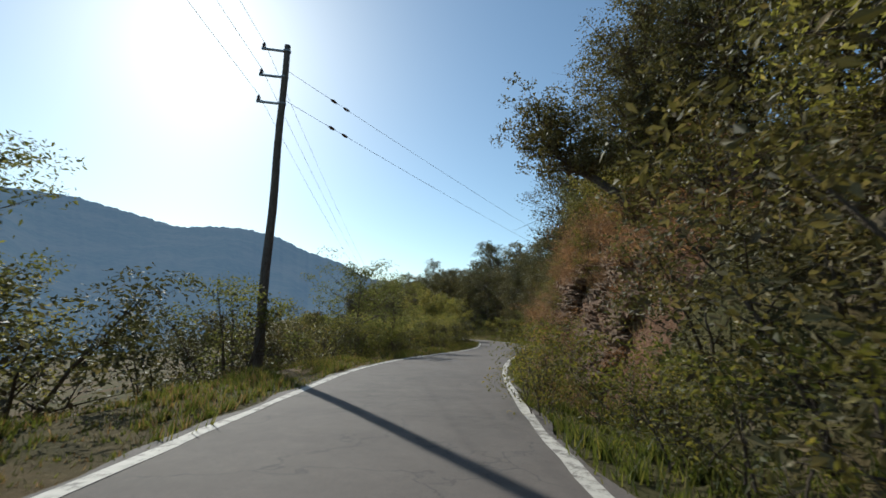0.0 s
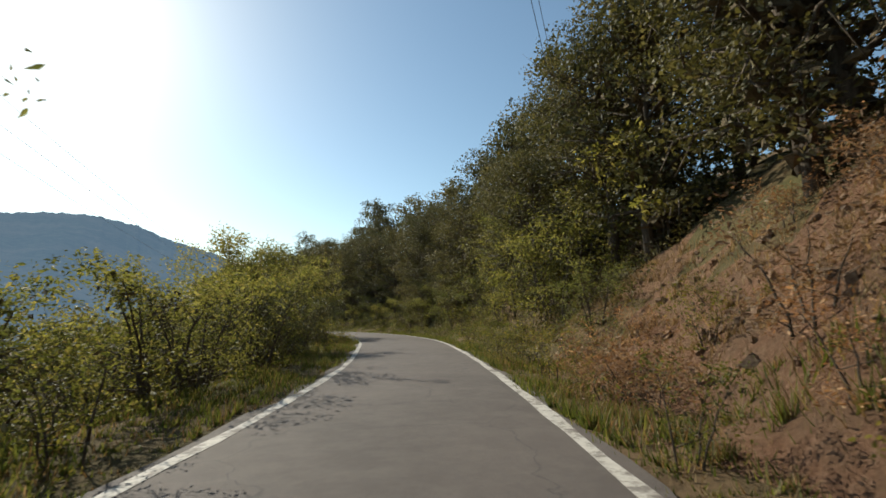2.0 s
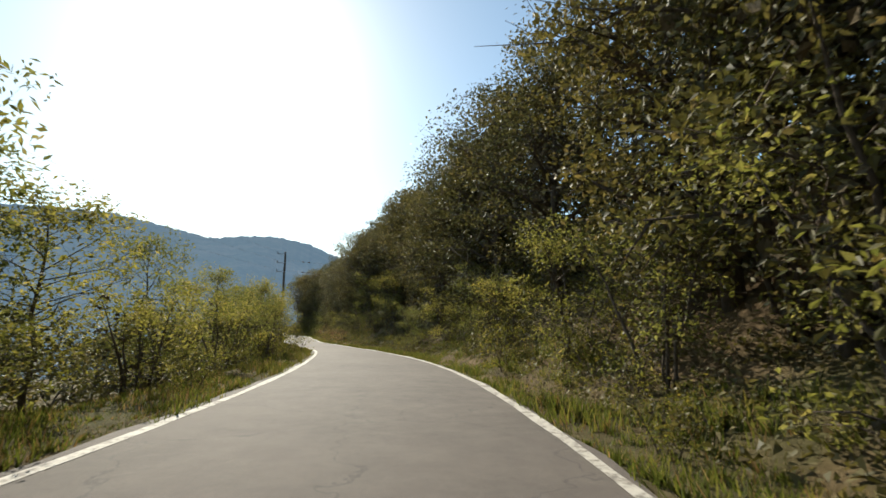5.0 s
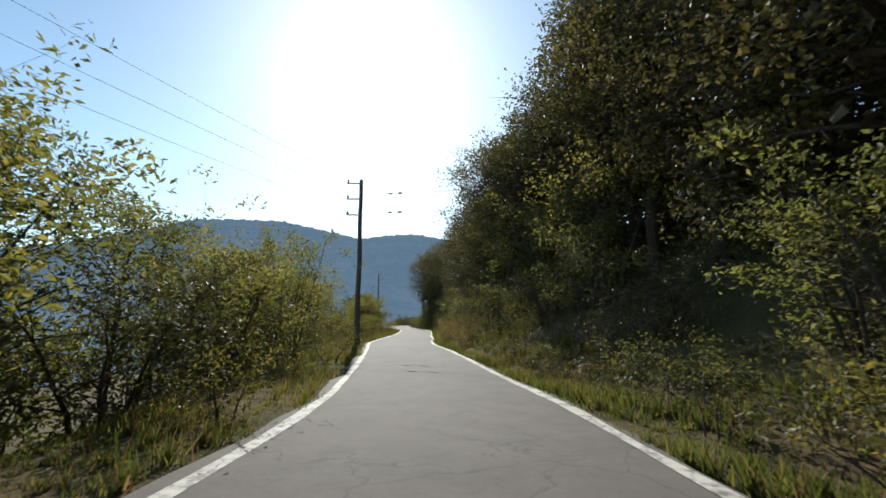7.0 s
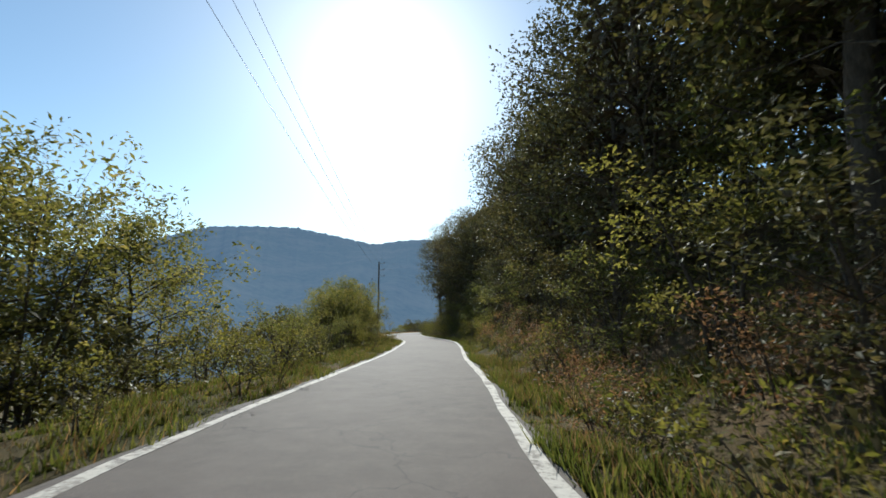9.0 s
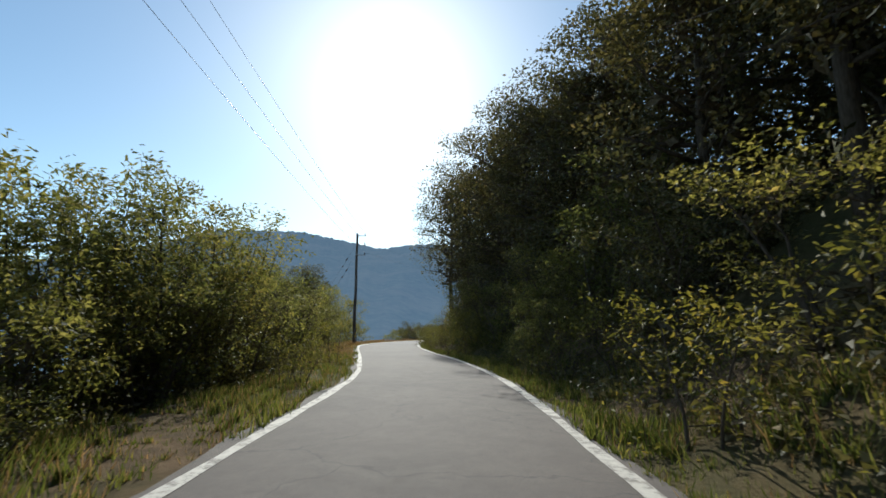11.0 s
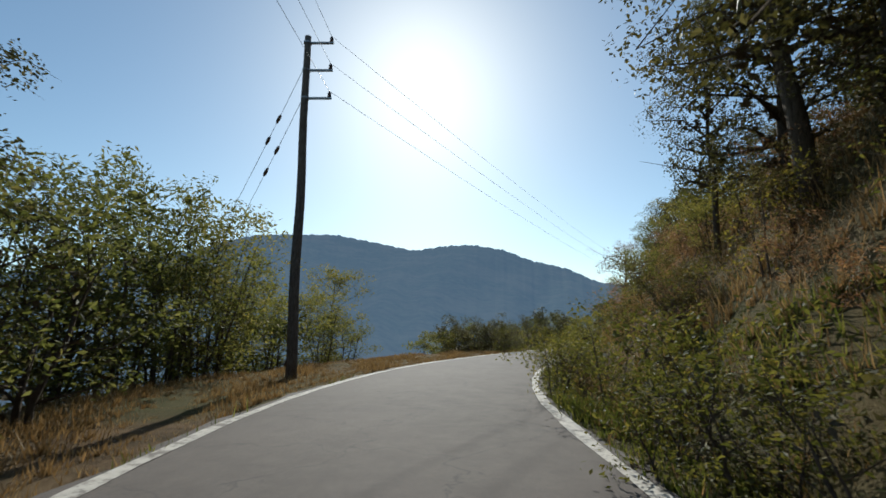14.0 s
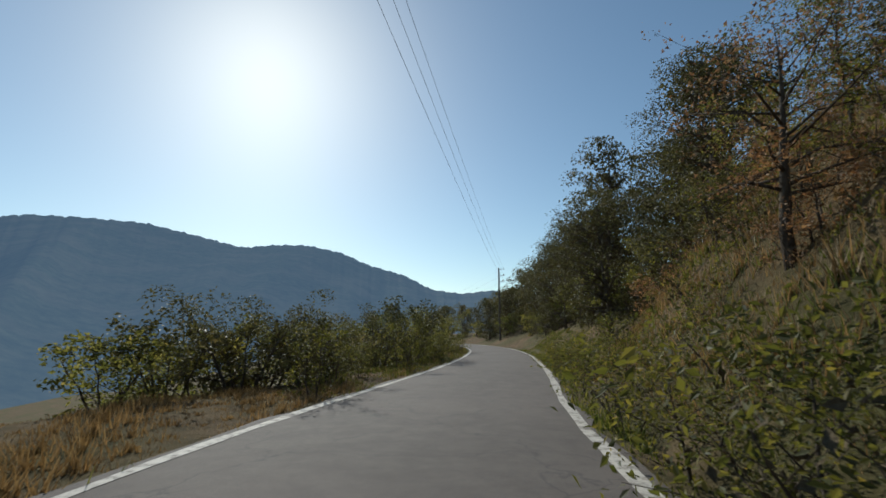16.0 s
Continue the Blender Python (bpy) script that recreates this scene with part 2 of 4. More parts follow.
# ---------------------------------------------------------------- plan of the road
LEFT_EDGE = [(-3.2, -60), (-2.9, -20), (-2.8, 0), (-2.8, 8), (-2.6, 14.5), (-1.6, 20.5), (0.0, 26.3), (1.6, 32), (3.0, 39), (3.9, 47), (4.5, 55),
             (4.3, 63), (3.0, 73), (0.8, 83), (-2.6, 94.3), (-5.6, 100.8), (-10.1, 109.3), (-14.0, 116.5), (-17.2, 124.5), (-20.3, 132.5), (-23.4, 139.6),
             (-26.7, 146.7), (-30.6, 152.9), (-34.6, 158.8), (-38.4, 164.4), (-41.6, 169.8), (-43.6, 175), (-44.8, 180.5), (-45.2, 187), (-44.9, 194),
             (-44.4, 203), (-44.4, 215), (-45.2, 228), (-47.6, 245), (-52, 262), (-60, 285), (-75, 320)]
RIGHT_EDGE = [(1.2, -60), (1.3, -20), (1.4, 0), (1.5, 7), (2.0, 13.4), (2.8, 19), (4.0, 24.8), (5.2, 29.5), (7.0, 38), (8.3, 45.5), (9.2, 52),
              (9.6, 59), (9.2, 68), (7.6, 78), (5.0, 87), (1.0, 96.5), (-1.4, 101.2), (-6.0, 110.2), (-9.6, 116.8), (-12.8, 124.6), (-15.8, 131.5),
              (-19.0, 139.5), (-22.4, 147.2), (-26.2, 153.9), (-30.4, 160.2), (-34.0, 166), (-37.4, 172.6), (-39.3, 178.5), (-40.2, 184.5), (-40.4, 191),
              (-40.0, 201), (-39.9, 214), (-40.6, 228), (-43.0, 245), (-47.4, 263), (-55.4, 287), (-70.4, 322)]


def smooth_line(points, per=8):
    p = np.array(points, dtype=float)
    p = np.vstack([2 * p[0] - p[1], p, 2 * p[-1] - p[-2]])
    out = []
    for i in range(1, len(p) - 2):
        for u in np.linspace(0, 1, per, endpoint=False):
            a, b, c, d = p[i - 1], p[i], p[i + 1], p[i + 2]
            out.append(0.5 * (2 * b + (c - a) * u + (2 * a - 5 * b + 4 * c - d) * u * u + (3 * b - a - 3 * c + d) * u ** 3))
    out.append(p[-2])
    return np.array(out)


L_LINE, R_LINE = smooth_line(LEFT_EDGE), smooth_line(RIGHT_EDGE)


def opposite(line, other):
    """For every point of a line the nearest point of the other one."""
    out = []
    for p in line:
        d = np.diff(other, axis=0)
        u = np.clip(((p - other[:-1]) * d).sum(1) / (d * d).sum(1), 0, 1)
        c = other[:-1] + d * u[:, None]
        out.append(c[np.argmin(((c - p) ** 2).sum(1))])
    return np.array(out)


R_FACING, L_FACING = opposite(L_LINE, R_LINE), opposite(R_LINE, L_LINE)
MID = (L_LINE + R_FACING) / 2
HALF = np.linalg.norm(R_FACING - L_LINE, axis=1) / 2
STATION = np.concatenate([[0], np.cumsum(np.linalg.norm(np.diff(MID, axis=0), axis=1))])
STATION -= np.interp(0.0, MID[:, 1], STATION)          # station 0 abreast of y = 0
LONG = np.vstack([MID[0] + (MID[0] - MID[1]) / np.linalg.norm(MID[0] - MID[1]) * 4000, MID,
                  MID[-1] + (MID[-1] - MID[-2]) / np.linalg.norm(MID[-1] - MID[-2]) * 4000])
LONG_S = np.concatenate([[STATION[0] - 4000], STATION, [STATION[-1] + 4000]])
LONG_H = np.concatenate([[HALF[0]], HALF, [HALF[-1]]])


def road_place(x, y):
    """Station along the road, and the distance out from its edge (right positive; negative: to the left), for arrays of points."""
    x, y = np.atleast_1d(np.asarray(x, float)), np.atleast_1d(np.asarray(y, float))
    best, s_of, l_of, h_of = np.full(x.shape, 1e18), np.zeros(x.shape), np.zeros(x.shape), np.zeros(x.shape)
    for i in range(len(LONG) - 1):
        a, d = LONG[i], LONG[i + 1] - LONG[i]
        n = np.hypot(*d)
        ux, uy = d / n
        w = np.clip((x - a[0]) * ux + (y - a[1]) * uy, 0, n)
        ex, ey = x - a[0] - w * ux, y - a[1] - w * uy
        q = ex * ex + ey * ey
        k = q < best
        best[k] = q[k]
        s_of[k] = LONG_S[i] + w[k]
        h_of[k] = LONG_H[i] + (LONG_H[i + 1] - LONG_H[i]) * w[k] / n
        l_of[k] = np.where((ex * uy - ey * ux)[k] > 0, 1.0, -1.0) * np.sqrt(q[k])
    return s_of, np.sign(l_of) * np.maximum(np.abs(l_of) - h_of, 0.0)


def beside(s, out):
    """The point out metres beyond the road's edge (right positive, left negative) at station s, and the road's heading there."""
    c = np.array([np.interp(s, STATION, MID[:, 0]), np.interp(s, STATION, MID[:, 1])])
    d = np.array([np.interp(s + 0.5, STATION, MID[:, 0]), np.interp(s + 0.5, STATION, MID[:, 1])]) - c
    d /= np.hypot(*d)
    k = out + math.copysign(np.interp(s, STATION, HALF), out)
    return c[0] + d[1] * k, c[1] - d[0] * k, math.atan2(-d[0], d[1])


def wavy(x, y, scale, seed):
    """Cheap smooth unevenness, about -1 to 1."""
    return (np.sin(x / scale * 1.7 + seed) * np.cos(y / scale * 1.3 - seed * 2) + 0.6 * np.sin((x + y) / scale * 3.1 + seed * 3)
            + 0.4 * np.cos((x - 1.7 * y) / scale * 5.3 + seed)) / 2.0


def ground_height(x, y):
    x, y = np.atleast_1d(np.asarray(x, float)), np.atleast_1d(np.asarray(y, float))
    s, o = road_place(x, y)
    z = level(y) - 0.045
    # hillside
    r = np.maximum(o - 1.25 - 0.5 * np.sin(s * 0.21), 0.0)
    steep = np.interp(s, [5, 9, 24, 31, 40, 171, 178, 205, 215], [0.8, 2.5, 2.5, 1.1, 0.8, 0.8, 1.3, 1.3, 0.8])
    bank = np.minimum(r * steep, 4.6 + 0.5 * np.sin(s * 0.35))
    top = np.maximum(r - bank / steep, 0.0)
    hill = bank + 26.0 * (1 - np.exp(-top * 0.55 / 26.0)) + 90 * (1 - np.exp(-np.maximum(r - 60, 0) / 900))
    hill = hill * np.interp(s, [225, 300, 420], [1.0, 0.3, 0.1])
    z = np.where(o > 0, z + hill + np.minimum(r, 2.0) * 0.22 * wavy(x, y, 3.1, 1.0) + 0.03 * np.minimum(o, 1.5) * wavy(x, y, 1.1, 4.0), z)
    # valley side
    flat = np.interp(s, [0, 120, 168, 176, 200, 212], [2.2, 2.2, 2.6, 4.6, 4.2, 2.2])
    r = np.maximum(-o - flat, 0.0)
    fall = 55.0 * (1 - np.exp(-r * 0.42 / 55.0))
    z = np.where(o < 0, z - fall + np.minimum(-o, 2.0) * 0.05 * wavy(x, y, 1.7, 2.0) + np.minimum(r, 2.0) * 0.2 * wavy(x, y, 3.7, 3.0), z)
    return z


def on_ground(x, y):
    return float(ground_height([x], [y])[0])


# ---------------------------------------------------------------- road and ground
def spread(lo, hi, step, far, grow=1.22):
    a = list(np.arange(lo, hi + step / 2, step))
    d = step
    while a[-1] < far:
        d *= grow
        a.append(a[-1] + d)
    d = step
    while a[0] > -far:
        d *= grow
        a.insert(0, a[0] - d)
    return np.array(a)


def build_ground():
    xs, ys = spread(-75, 40, 0.9, 4300), spread(-12, 262, 0.9, 4300)
    gx, gy = np.meshgrid(xs, ys)
    z = ground_height(gx.ravel(), gy.ravel())
    nx, ny = len(xs), len(ys)
    i = np.arange(nx * ny).reshape(ny, nx)
    faces = np.stack([i[:-1, :-1], i[:-1, 1:], i[1:, 1:], i[1:, :-1]], -1).reshape(-1, 4)
    me = mesh_of("ground", np.stack([gx.ravel(), gy.ravel(), z], 1), faces, EARTH, True)
    # the cut bank of bare red earth beside the road
    me.materials.append(RED_EARTH)
    mid = np.stack([gx.ravel(), gy.ravel()], 1)[faces].mean(1)
    s, o = road_place(mid[:, 0], mid[:, 1])
    bare = (o > 0.9) & (o < 5.5 + 1.5 * np.sin(s * 0.5)) & (s > 8) & (s < 38 + 2 * np.sin(o * 1.7))
    me.polygons.foreach_set("material_index", bare.astype(np.int32))
    return tagged(new("ground", me), "brown earth hillside above and falling valley side below", "ground", kind="structure")


def strip(name, left, right, z, mat, across=6, crown=0.0):
    n = len(left)
    u = np.linspace(0, 1, across + 1)
    p = left[:, None, :] * (1 - u)[None, :, None] + right[:, None, :] * u[None, :, None]
    zz = level(p[..., 1]) + z + crown * (1 - (2 * u - 1) ** 2)[None, :]
    verts = np.concatenate([p, zz[..., None]], -1).reshape(-1, 3)
    i = np.arange(n * (across + 1)).reshape(n, across + 1)
    faces = np.stack([i[:-1, :-1], i[:-1, 1:], i[1:, 1:], i[1:, :-1]], -1).reshape(-1, 4)
    return mesh_of(name, verts, faces, mat, True)


def inset(line, other, d):
    w = other - line
    return line + w / np.linalg.norm(w, axis=1)[:, None] * d


build_ground()
wob = (0.06 * np.sin(STATION * 1.9) + 0.05 * np.sin(STATION * 4.7 + 1))[:, None]
road = new("road", strip("road", inset(L_LINE, R_FACING, -0.14 + wob), inset(R_FACING, L_LINE, -0.1 - wob), 0.0, ASPHALT, 8, 0.03))
tagged(road, "narrow grey asphalt road with worn edges", "road", kind="structure")
for nm, a, b in (("edge_line_left", L_LINE, R_FACING), ("edge_line_right", R_LINE, L_FACING)):
    run = np.arange(len(a))
    p, q = inset(a, b, (0.01 + 0.025 * np.sin(run * 1.7) + 0.02 * np.sin(run * 0.6))[:, None]), inset(a, b, (0.18 + 0.015 * np.sin(run * 2.3))[:, None])
    if nm.endswith("right"):
        p, q = q, p
    ob = new(nm, strip(nm, p, q, 0.012, PAINT, 1))
    tagged(ob, "worn white painted line along the road's edge", "road marking", kind="structure")


def build_mountain():
    """A wooded ridge some kilometres away across the valley."""
    az = [-60, -35, -15, -1.3, 2, 5.5, 9.2, 12.5, 17, 20, 24, 27.5, 31, 35.6, 40.5, 46, 50, 53, 57, 62, 70, 80, 100, 125]
    el = [2.5, 3.0, 3.6, 5.0, 5.5, 5.1, 5.6, 7.3, 8.5, 9.8, 10.5, 10.35, 9.8, 10.7, 11.5, 11.3, 10.9, 9.8, 8.4, 7.0, 5.5, 4.5, 3.5, 3.0]
    cx, cy, far = -20.0, 110.0, 2700.0
    a = np.arange(-60, 125.01, 0.25)
    e = np.interp(a, az, el)
    k = np.array([0.1, 0.2, 0.25, 0.2, 0.1, 0.15])
    e = np.convolve(np.pad(e, 3, mode="edge"), k / k.sum(), mode="same")[3:-3]
    e = e + 0.05 * np.sin(a * 4.1) + 0.04 * np.sin(a * 9.7 + 1) + 0.03 * np.sin(a * 17.3 + 2)
    top = np.tan(np.radians(e)) * far
    rows = np.linspace(0, 1, 34)
    verts = []
    for w in rows:
        foot = np.interp(a, [-30, 0], [1100, 350])
        d = foot + (far - foot) * w
        spur = 0.5 + 0.5 * np.sin(a * 0.35 + 2.2 * w + 1.2 * np.sin(a * 0.13))
        h = -62 + (top + 62) * (w ** (1.05 + 0.25 * np.clip(spur, 0, 1)))
        h = h + 12 * np.sin(a * 0.9 + w * 7 + np.sin(a * 0.4)) * w * (1 - w) * 2
        ra = np.radians(a)
        verts.append(np.stack([cx - np.sin(ra) * d, cy + np.cos(ra) * d, h], 1))
    ra = np.radians(a)
    verts.append(np.stack([cx - np.sin(ra) * 3500, cy + np.cos(ra) * 3500, top * 0.6], 1))
    v = np.array(verts)
    n, mcols = v.shape[:2]
    i = np.arange(n * mcols).reshape(n, mcols)
    faces = np.stack([i[:-1, :-1], i[1:, :-1], i[1:, 1:], i[:-1, 1:]], -1).reshape(-1, 4)
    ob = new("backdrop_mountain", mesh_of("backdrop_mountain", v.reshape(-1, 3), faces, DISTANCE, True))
    tagged(ob, "long wooded mountain ridge across the valley, with painted blue haze", "mountain", kind="structure")


build_mountain()


# ---------------------------------------------------------------- plants
def leaf_points(centres, count, spread_r, size, rng, droop=0.0, long=1.0, corners=3):
    """count leaves round each centre: small pointed blades of three or four corners."""
    c = np.repeat(np.asarray(centres, float), count, axis=0)
    n = len(c)
    off = rng.normal(0, 1, (n, 3))
    off /= np.linalg.norm(off, axis=1)[:, None] + 1e-9
    off *= (rng.random(n) ** 0.5)[:, None] * spread_r
    off[:, 2] *= 0.75
    c = c + off
    c[:, 2] = np.maximum(c[:, 2] - droop * rng.random(n), 0.03)
    return blades(c, rng.normal(0, 0.75, (n, 3)) + np.array([0, 0, 0.8]), size, rng, long, corners)


def leaf_boughs(centres, radii, count, size, rng, long=1.0, corners=3, flat=0.7):
    """Leafy boughs: leaves over the upper and outer sides of lumpy clumps, so that each clump has a lit and a shaded side."""
    k = len(centres)
    c, r = np.repeat(np.asarray(centres, float), count, axis=0), np.repeat(np.asarray(radii, float), count)
    n = len(c)
    d = rng.normal(0, 1, (n, 3))
    d[:, 2] += 0.4
    d /= np.linalg.norm(d, axis=1)[:, None]
    ph = np.repeat(rng.uniform(0, 6.28, (k, 3)), count, axis=0)
    lump = 1 + 0.22 * np.sin(4 * d[:, 0] + ph[:, 0]) * np.sin(4 * d[:, 1] + ph[:, 1]) + 0.16 * np.sin(7 * d[:, 2] + 5 * d[:, 0] + ph[:, 2])
    reach = r * lump * (0.5 + 0.55 * rng.random(n) ** 0.55)
    c = c + d * reach[:, None] * np.array([1, 1, flat])
    c[:, 2] = np.maximum(c[:, 2], 0.03)
    return blades(c, d * 0.9 + rng.normal(0, 0.5, (n, 3)) + np.array([0, 0, 0.25]), size, rng, long, corners)


def blades(c, nor, size, rng, long=1.0, corners=3):
    """Pointed leaf blades at c that face about along nor."""
    n = len(c)
    along = rng.normal(0, 1, (n, 3))
    along[:, 2] = along[:, 2] * 0.6 - 0.25
    along /= np.linalg.norm(along, axis=1)[:, None]
    side = np.cross(along, nor)
    side /= np.linalg.norm(side, axis=1)[:, None] + 1e-9
    up = np.cross(side, along)
    s = (size * (0.55 + 0.65 * rng.random(n)))[:, None]
    a = c - along * s * 0.45 * long + side * s * 0.3 + up * s * 0.06
    b = c - along * s * 0.12 * long - side * s * 0.42
    tip = c + along * s * 0.62 * long + side * s * 0.08 - up * s * 0.06
    if corners == 3:
        return np.stack([a, b, tip], 1).reshape(-1, 3)
    base = c - along * s * 0.52 * long - up * s * 0.05
    left = c - along * s * 0.06 * long + side * s * 0.34 + up * s * 0.05
    right = c - along * s * 0.1 * long - side * s * 0.32 + up * s * 0.05
    return np.stack([base, left, tip, right], 1).reshape(-1, 3)


def plant(name, label, category, seed, height, radius, low, branches, twigs, leaves, leaf, mat, clump=0.45, stems=1, thick=0.11, bark=None, droop=0.0, long=1.0, gap=0.0, top=0.55, group="", twig_wood=True, core=3, bent=None, corners=3, bough=None, heart=10):
    """A tree or a shrub: tapering stems, limbs and twigs in one mesh, and a crown of single leaves round the twigs' ends."""
    rng = np.random.default_rng(seed)
    wood, ends, outer, inside, bulk, bulk_r = [], [], [], [], [], []
    for k in range(stems):
        w = 2 * math.pi * (k + rng.random()) / stems
        lean = (0.12 if stems == 1 else 0.55) * radius * (0.4 + rng.random())
        foot = Vector((math.cos(w), math.sin(w), 0)) * (0.0 if stems == 1 else 0.18 * radius)
        h = height * (0.86 if stems == 1 else 0.6 + 0.3 * rng.random())
        axis = []
        for j in range(7):
            u = j / 6
            axis.append(foot + Vector((math.cos(w) * lean * u ** 1.4 + 0.04 * height * rng.normal() * u * (1 - u), math.sin(w) * lean * u ** 1.4 + 0.04 * height * rng.normal() * u * (1 - u), h * u - 0.25 * (j == 0))))
        if bent:
            axis = [Vector(p) for p in bent]
        wood.append(tube(axis, [thick * (1.15 - 0.98 * j / 6) for j in range(7)], 7 if stems == 1 else 5))
        for b in range(branches // stems):
            u = low + (1 - low) * ((b + rng.random()) / (branches // stems))
            u = min(u, 0.99)
            j = min(int(u * 6), 5)
            root = axis[j].lerp(axis[j + 1], u * 6 - j)
            a = 2.4 * b + rng.random() * 1.5 + w
            wide = max(0.0, (u - low) / (1 - low))
            # widest at 'top' of the crown, narrow at its ends
            reach = radius * (0.55 + 0.45 * math.sin(min(1.0, wide / top) * math.pi / 2)) * (1 - 0.75 * max(0.0, (wide - top) / (1 - top)) ** 1.6) * (0.78 + 0.28 * rng.random())
            if rng.random() < gap:
                reach *= 0.45
            rise = reach * (0.15 + 0.75 * wide) * (0.6 + 0.6 * rng.random())
            end = root + Vector((math.cos(a) * reach, math.sin(a) * reach, rise))
            bend = root.lerp(end, 0.5) + Vector((rng.normal(), rng.normal(), rng.normal() + 0.6)) * reach * 0.09
            r0 = thick * (1.1 - 0.9 * u) * 0.55
            wood.append(tube([root, bend, end], [r0, r0 * 0.6, r0 * 0.15], 4 if twig_wood else 3))
            for q in range(twigs):
                f = 0.48 + 0.52 * (q + rng.random()) / twigs
                st = root.lerp(bend, f * 2) if f < 0.5 else bend.lerp(end, f * 2 - 1)
                tip = st + Vector((rng.normal(), rng.normal(), rng.normal() * 0.8 + 0.25)) * reach * 0.26
                tip.z = max(tip.z, 0.12)
                if twig_wood:
                    wood.append(tube([st, tip], [r0 * 0.3, r0 * 0.08], 3))
                ends.append(tip)
            ends.append(end)
            bulk.append(root.lerp(end, 0.86) if wide < 0.9 else end)
            bulk_r.append((0.6 + 0.4 * min(1.0, reach / radius)) * rng.uniform(0.75, 1.25))
            outer += [bend.lerp(end, 0.2), bend.lerp(end, 0.6)]
            inside += [root.lerp(bend, 0.3), root.lerp(bend, 0.75)]
        bulk += [axis[5].lerp(axis[6], 0.4), axis[6]]
        bulk_r += [0.9, 0.7]
        ends += [axis[4].lerp(axis[5], 0.6), axis[5], axis[5].lerp(axis[6], 0.35), axis[5].lerp(axis[6], 0.7), axis[6]] if height > 4 else [axis[6]]
    ob = new(name)
    v, f = gather(wood)
    part("trunk" if stems == 1 else "stem", mesh_of("trunk", v, f, bark or BARK, True), None, ob)
    if bough:
        tips, sizes = np.array(bulk), np.array(bulk_r)
        sets = [leaf_boughs(tips, sizes * bough, leaves, leaf, rng, long, corners), leaf_points(tips, heart, bough * 0.42, leaf * 1.45, rng, 0.0, 1.0, corners)]
    else:
        sets = [leaf_points(ends, leaves, clump, leaf, rng, droop, long, corners)]
    if core:
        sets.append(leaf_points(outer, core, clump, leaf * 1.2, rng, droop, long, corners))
        # broad filler blades, no twigs: their brown paints the crown's shaded inside
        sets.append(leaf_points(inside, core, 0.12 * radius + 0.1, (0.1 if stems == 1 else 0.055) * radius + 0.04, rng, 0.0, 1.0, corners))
    verts = np.vstack(sets)
    me = mesh_of("crown", verts, np.arange(len(verts)).reshape(-1, corners), mat)
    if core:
        me.materials.append(CROWN_SHADE)
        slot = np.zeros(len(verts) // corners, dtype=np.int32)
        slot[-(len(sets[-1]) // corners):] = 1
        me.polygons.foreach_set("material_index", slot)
    part("crown", me, None, ob)
    return tagged(ob, label, category, group)


oak_label = "leafy green oak tree overhanging the road"
OAKS = [plant("oak_tree", oak_label, "tree", 11 + k, h, r, low, br, tw, lv, 0.112, OAK, 0.38, thick=0.15, group="hillside trees", core=5, corners=4, bough=0.95)
        for k, (h, r, low, br, tw, lv) in enumerate([(9.5, 3.1, 0.24, 36, 4, 215), (8.6, 3.2, 0.08, 34, 4, 215), (10.4, 3.0, 0.27, 38, 4, 215), (7.8, 2.8, 0.06, 32, 4, 215)])]
BUSHY = [OAKS[1], OAKS[3]]
FAR_OAKS = [plant("oak_tree", "dense green oak tree on the wooded hillside", "tree", 31 + k, h, r, 0.12, 26, 2, 105, 0.215, OAK, 0.6, thick=0.16, group="hillside trees", twig_wood=False, core=6, bough=1.1)
            for k, (h, r) in enumerate([(9.8, 3.3), (8.8, 3.5), (10.8, 3.1)])]
ASHES = [plant("young_tree", "slender young tree with thin pale green leaves", "tree", 51 + k, h, r, 0.22, 26, 6, 26, 0.088, ASH, 0.42, thick=0.07, gap=0.2, long=1.5, top=0.6, group="roadside trees", core=0, corners=4)
         for k, (h, r) in enumerate([(6.2, 2.0), (5.6, 2.2), (6.8, 1.8)])]
BUSHES = [plant("bush", "dense leafy green bush beside the road", "bush", 71 + k, h, r, 0.06, 24, 3, 92, 0.076, ASH if k != 1 else OAK, 0.37, stems=4, thick=0.045, long=1.3, group="roadside bushes", twig_wood=False, core=4, corners=4, bough=0.56, heart=6)
          for k, (h, r) in enumerate([(3.2, 1.7), (2.9, 1.8), (3.9, 1.7)])]
FAR_BUSHES = [plant("bush", "rounded green bush on the valley side", "bush", 81 + k, h, r, 0.06, 20, 3, 42, 0.15, ASH if k else OAK, 0.48, stems=4, thick=0.045, long=1.2, group="roadside bushes", twig_wood=False, core=3, corners=4, bough=0.62, heart=6)
              for k, (h, r) in enumerate([(3.3, 1.9), (3.8, 1.8)])]
SHRUBS = [plant("shrub", "low yellowish green shrub at the verge", "shrub", 91 + k, h, r, 0.05, 15, 3, 15, 0.057, BRAMBLE, 0.28, stems=3, thick=0.022, long=1.3, group="verge shrubs", twig_wood=False, core=2, corners=4)
          for k, (h, r) in enumerate([(1.5, 1.0), (1.2, 1.15), (1.9, 0.95)])]
RUSSETS = [plant("dry_shrub", "dry russet shrub on the earth bank", "shrub", 111 + k, h, r, 0.05, 16, 4, 14, 0.052, RUSSET, 0.27, stems=4, thick=0.02, long=1.6, group="bank shrubs", twig_wood=False, core=0, corners=4)
           for k, (h, r) in enumerate([(1.3, 0.9), (1.0, 1.0)])]
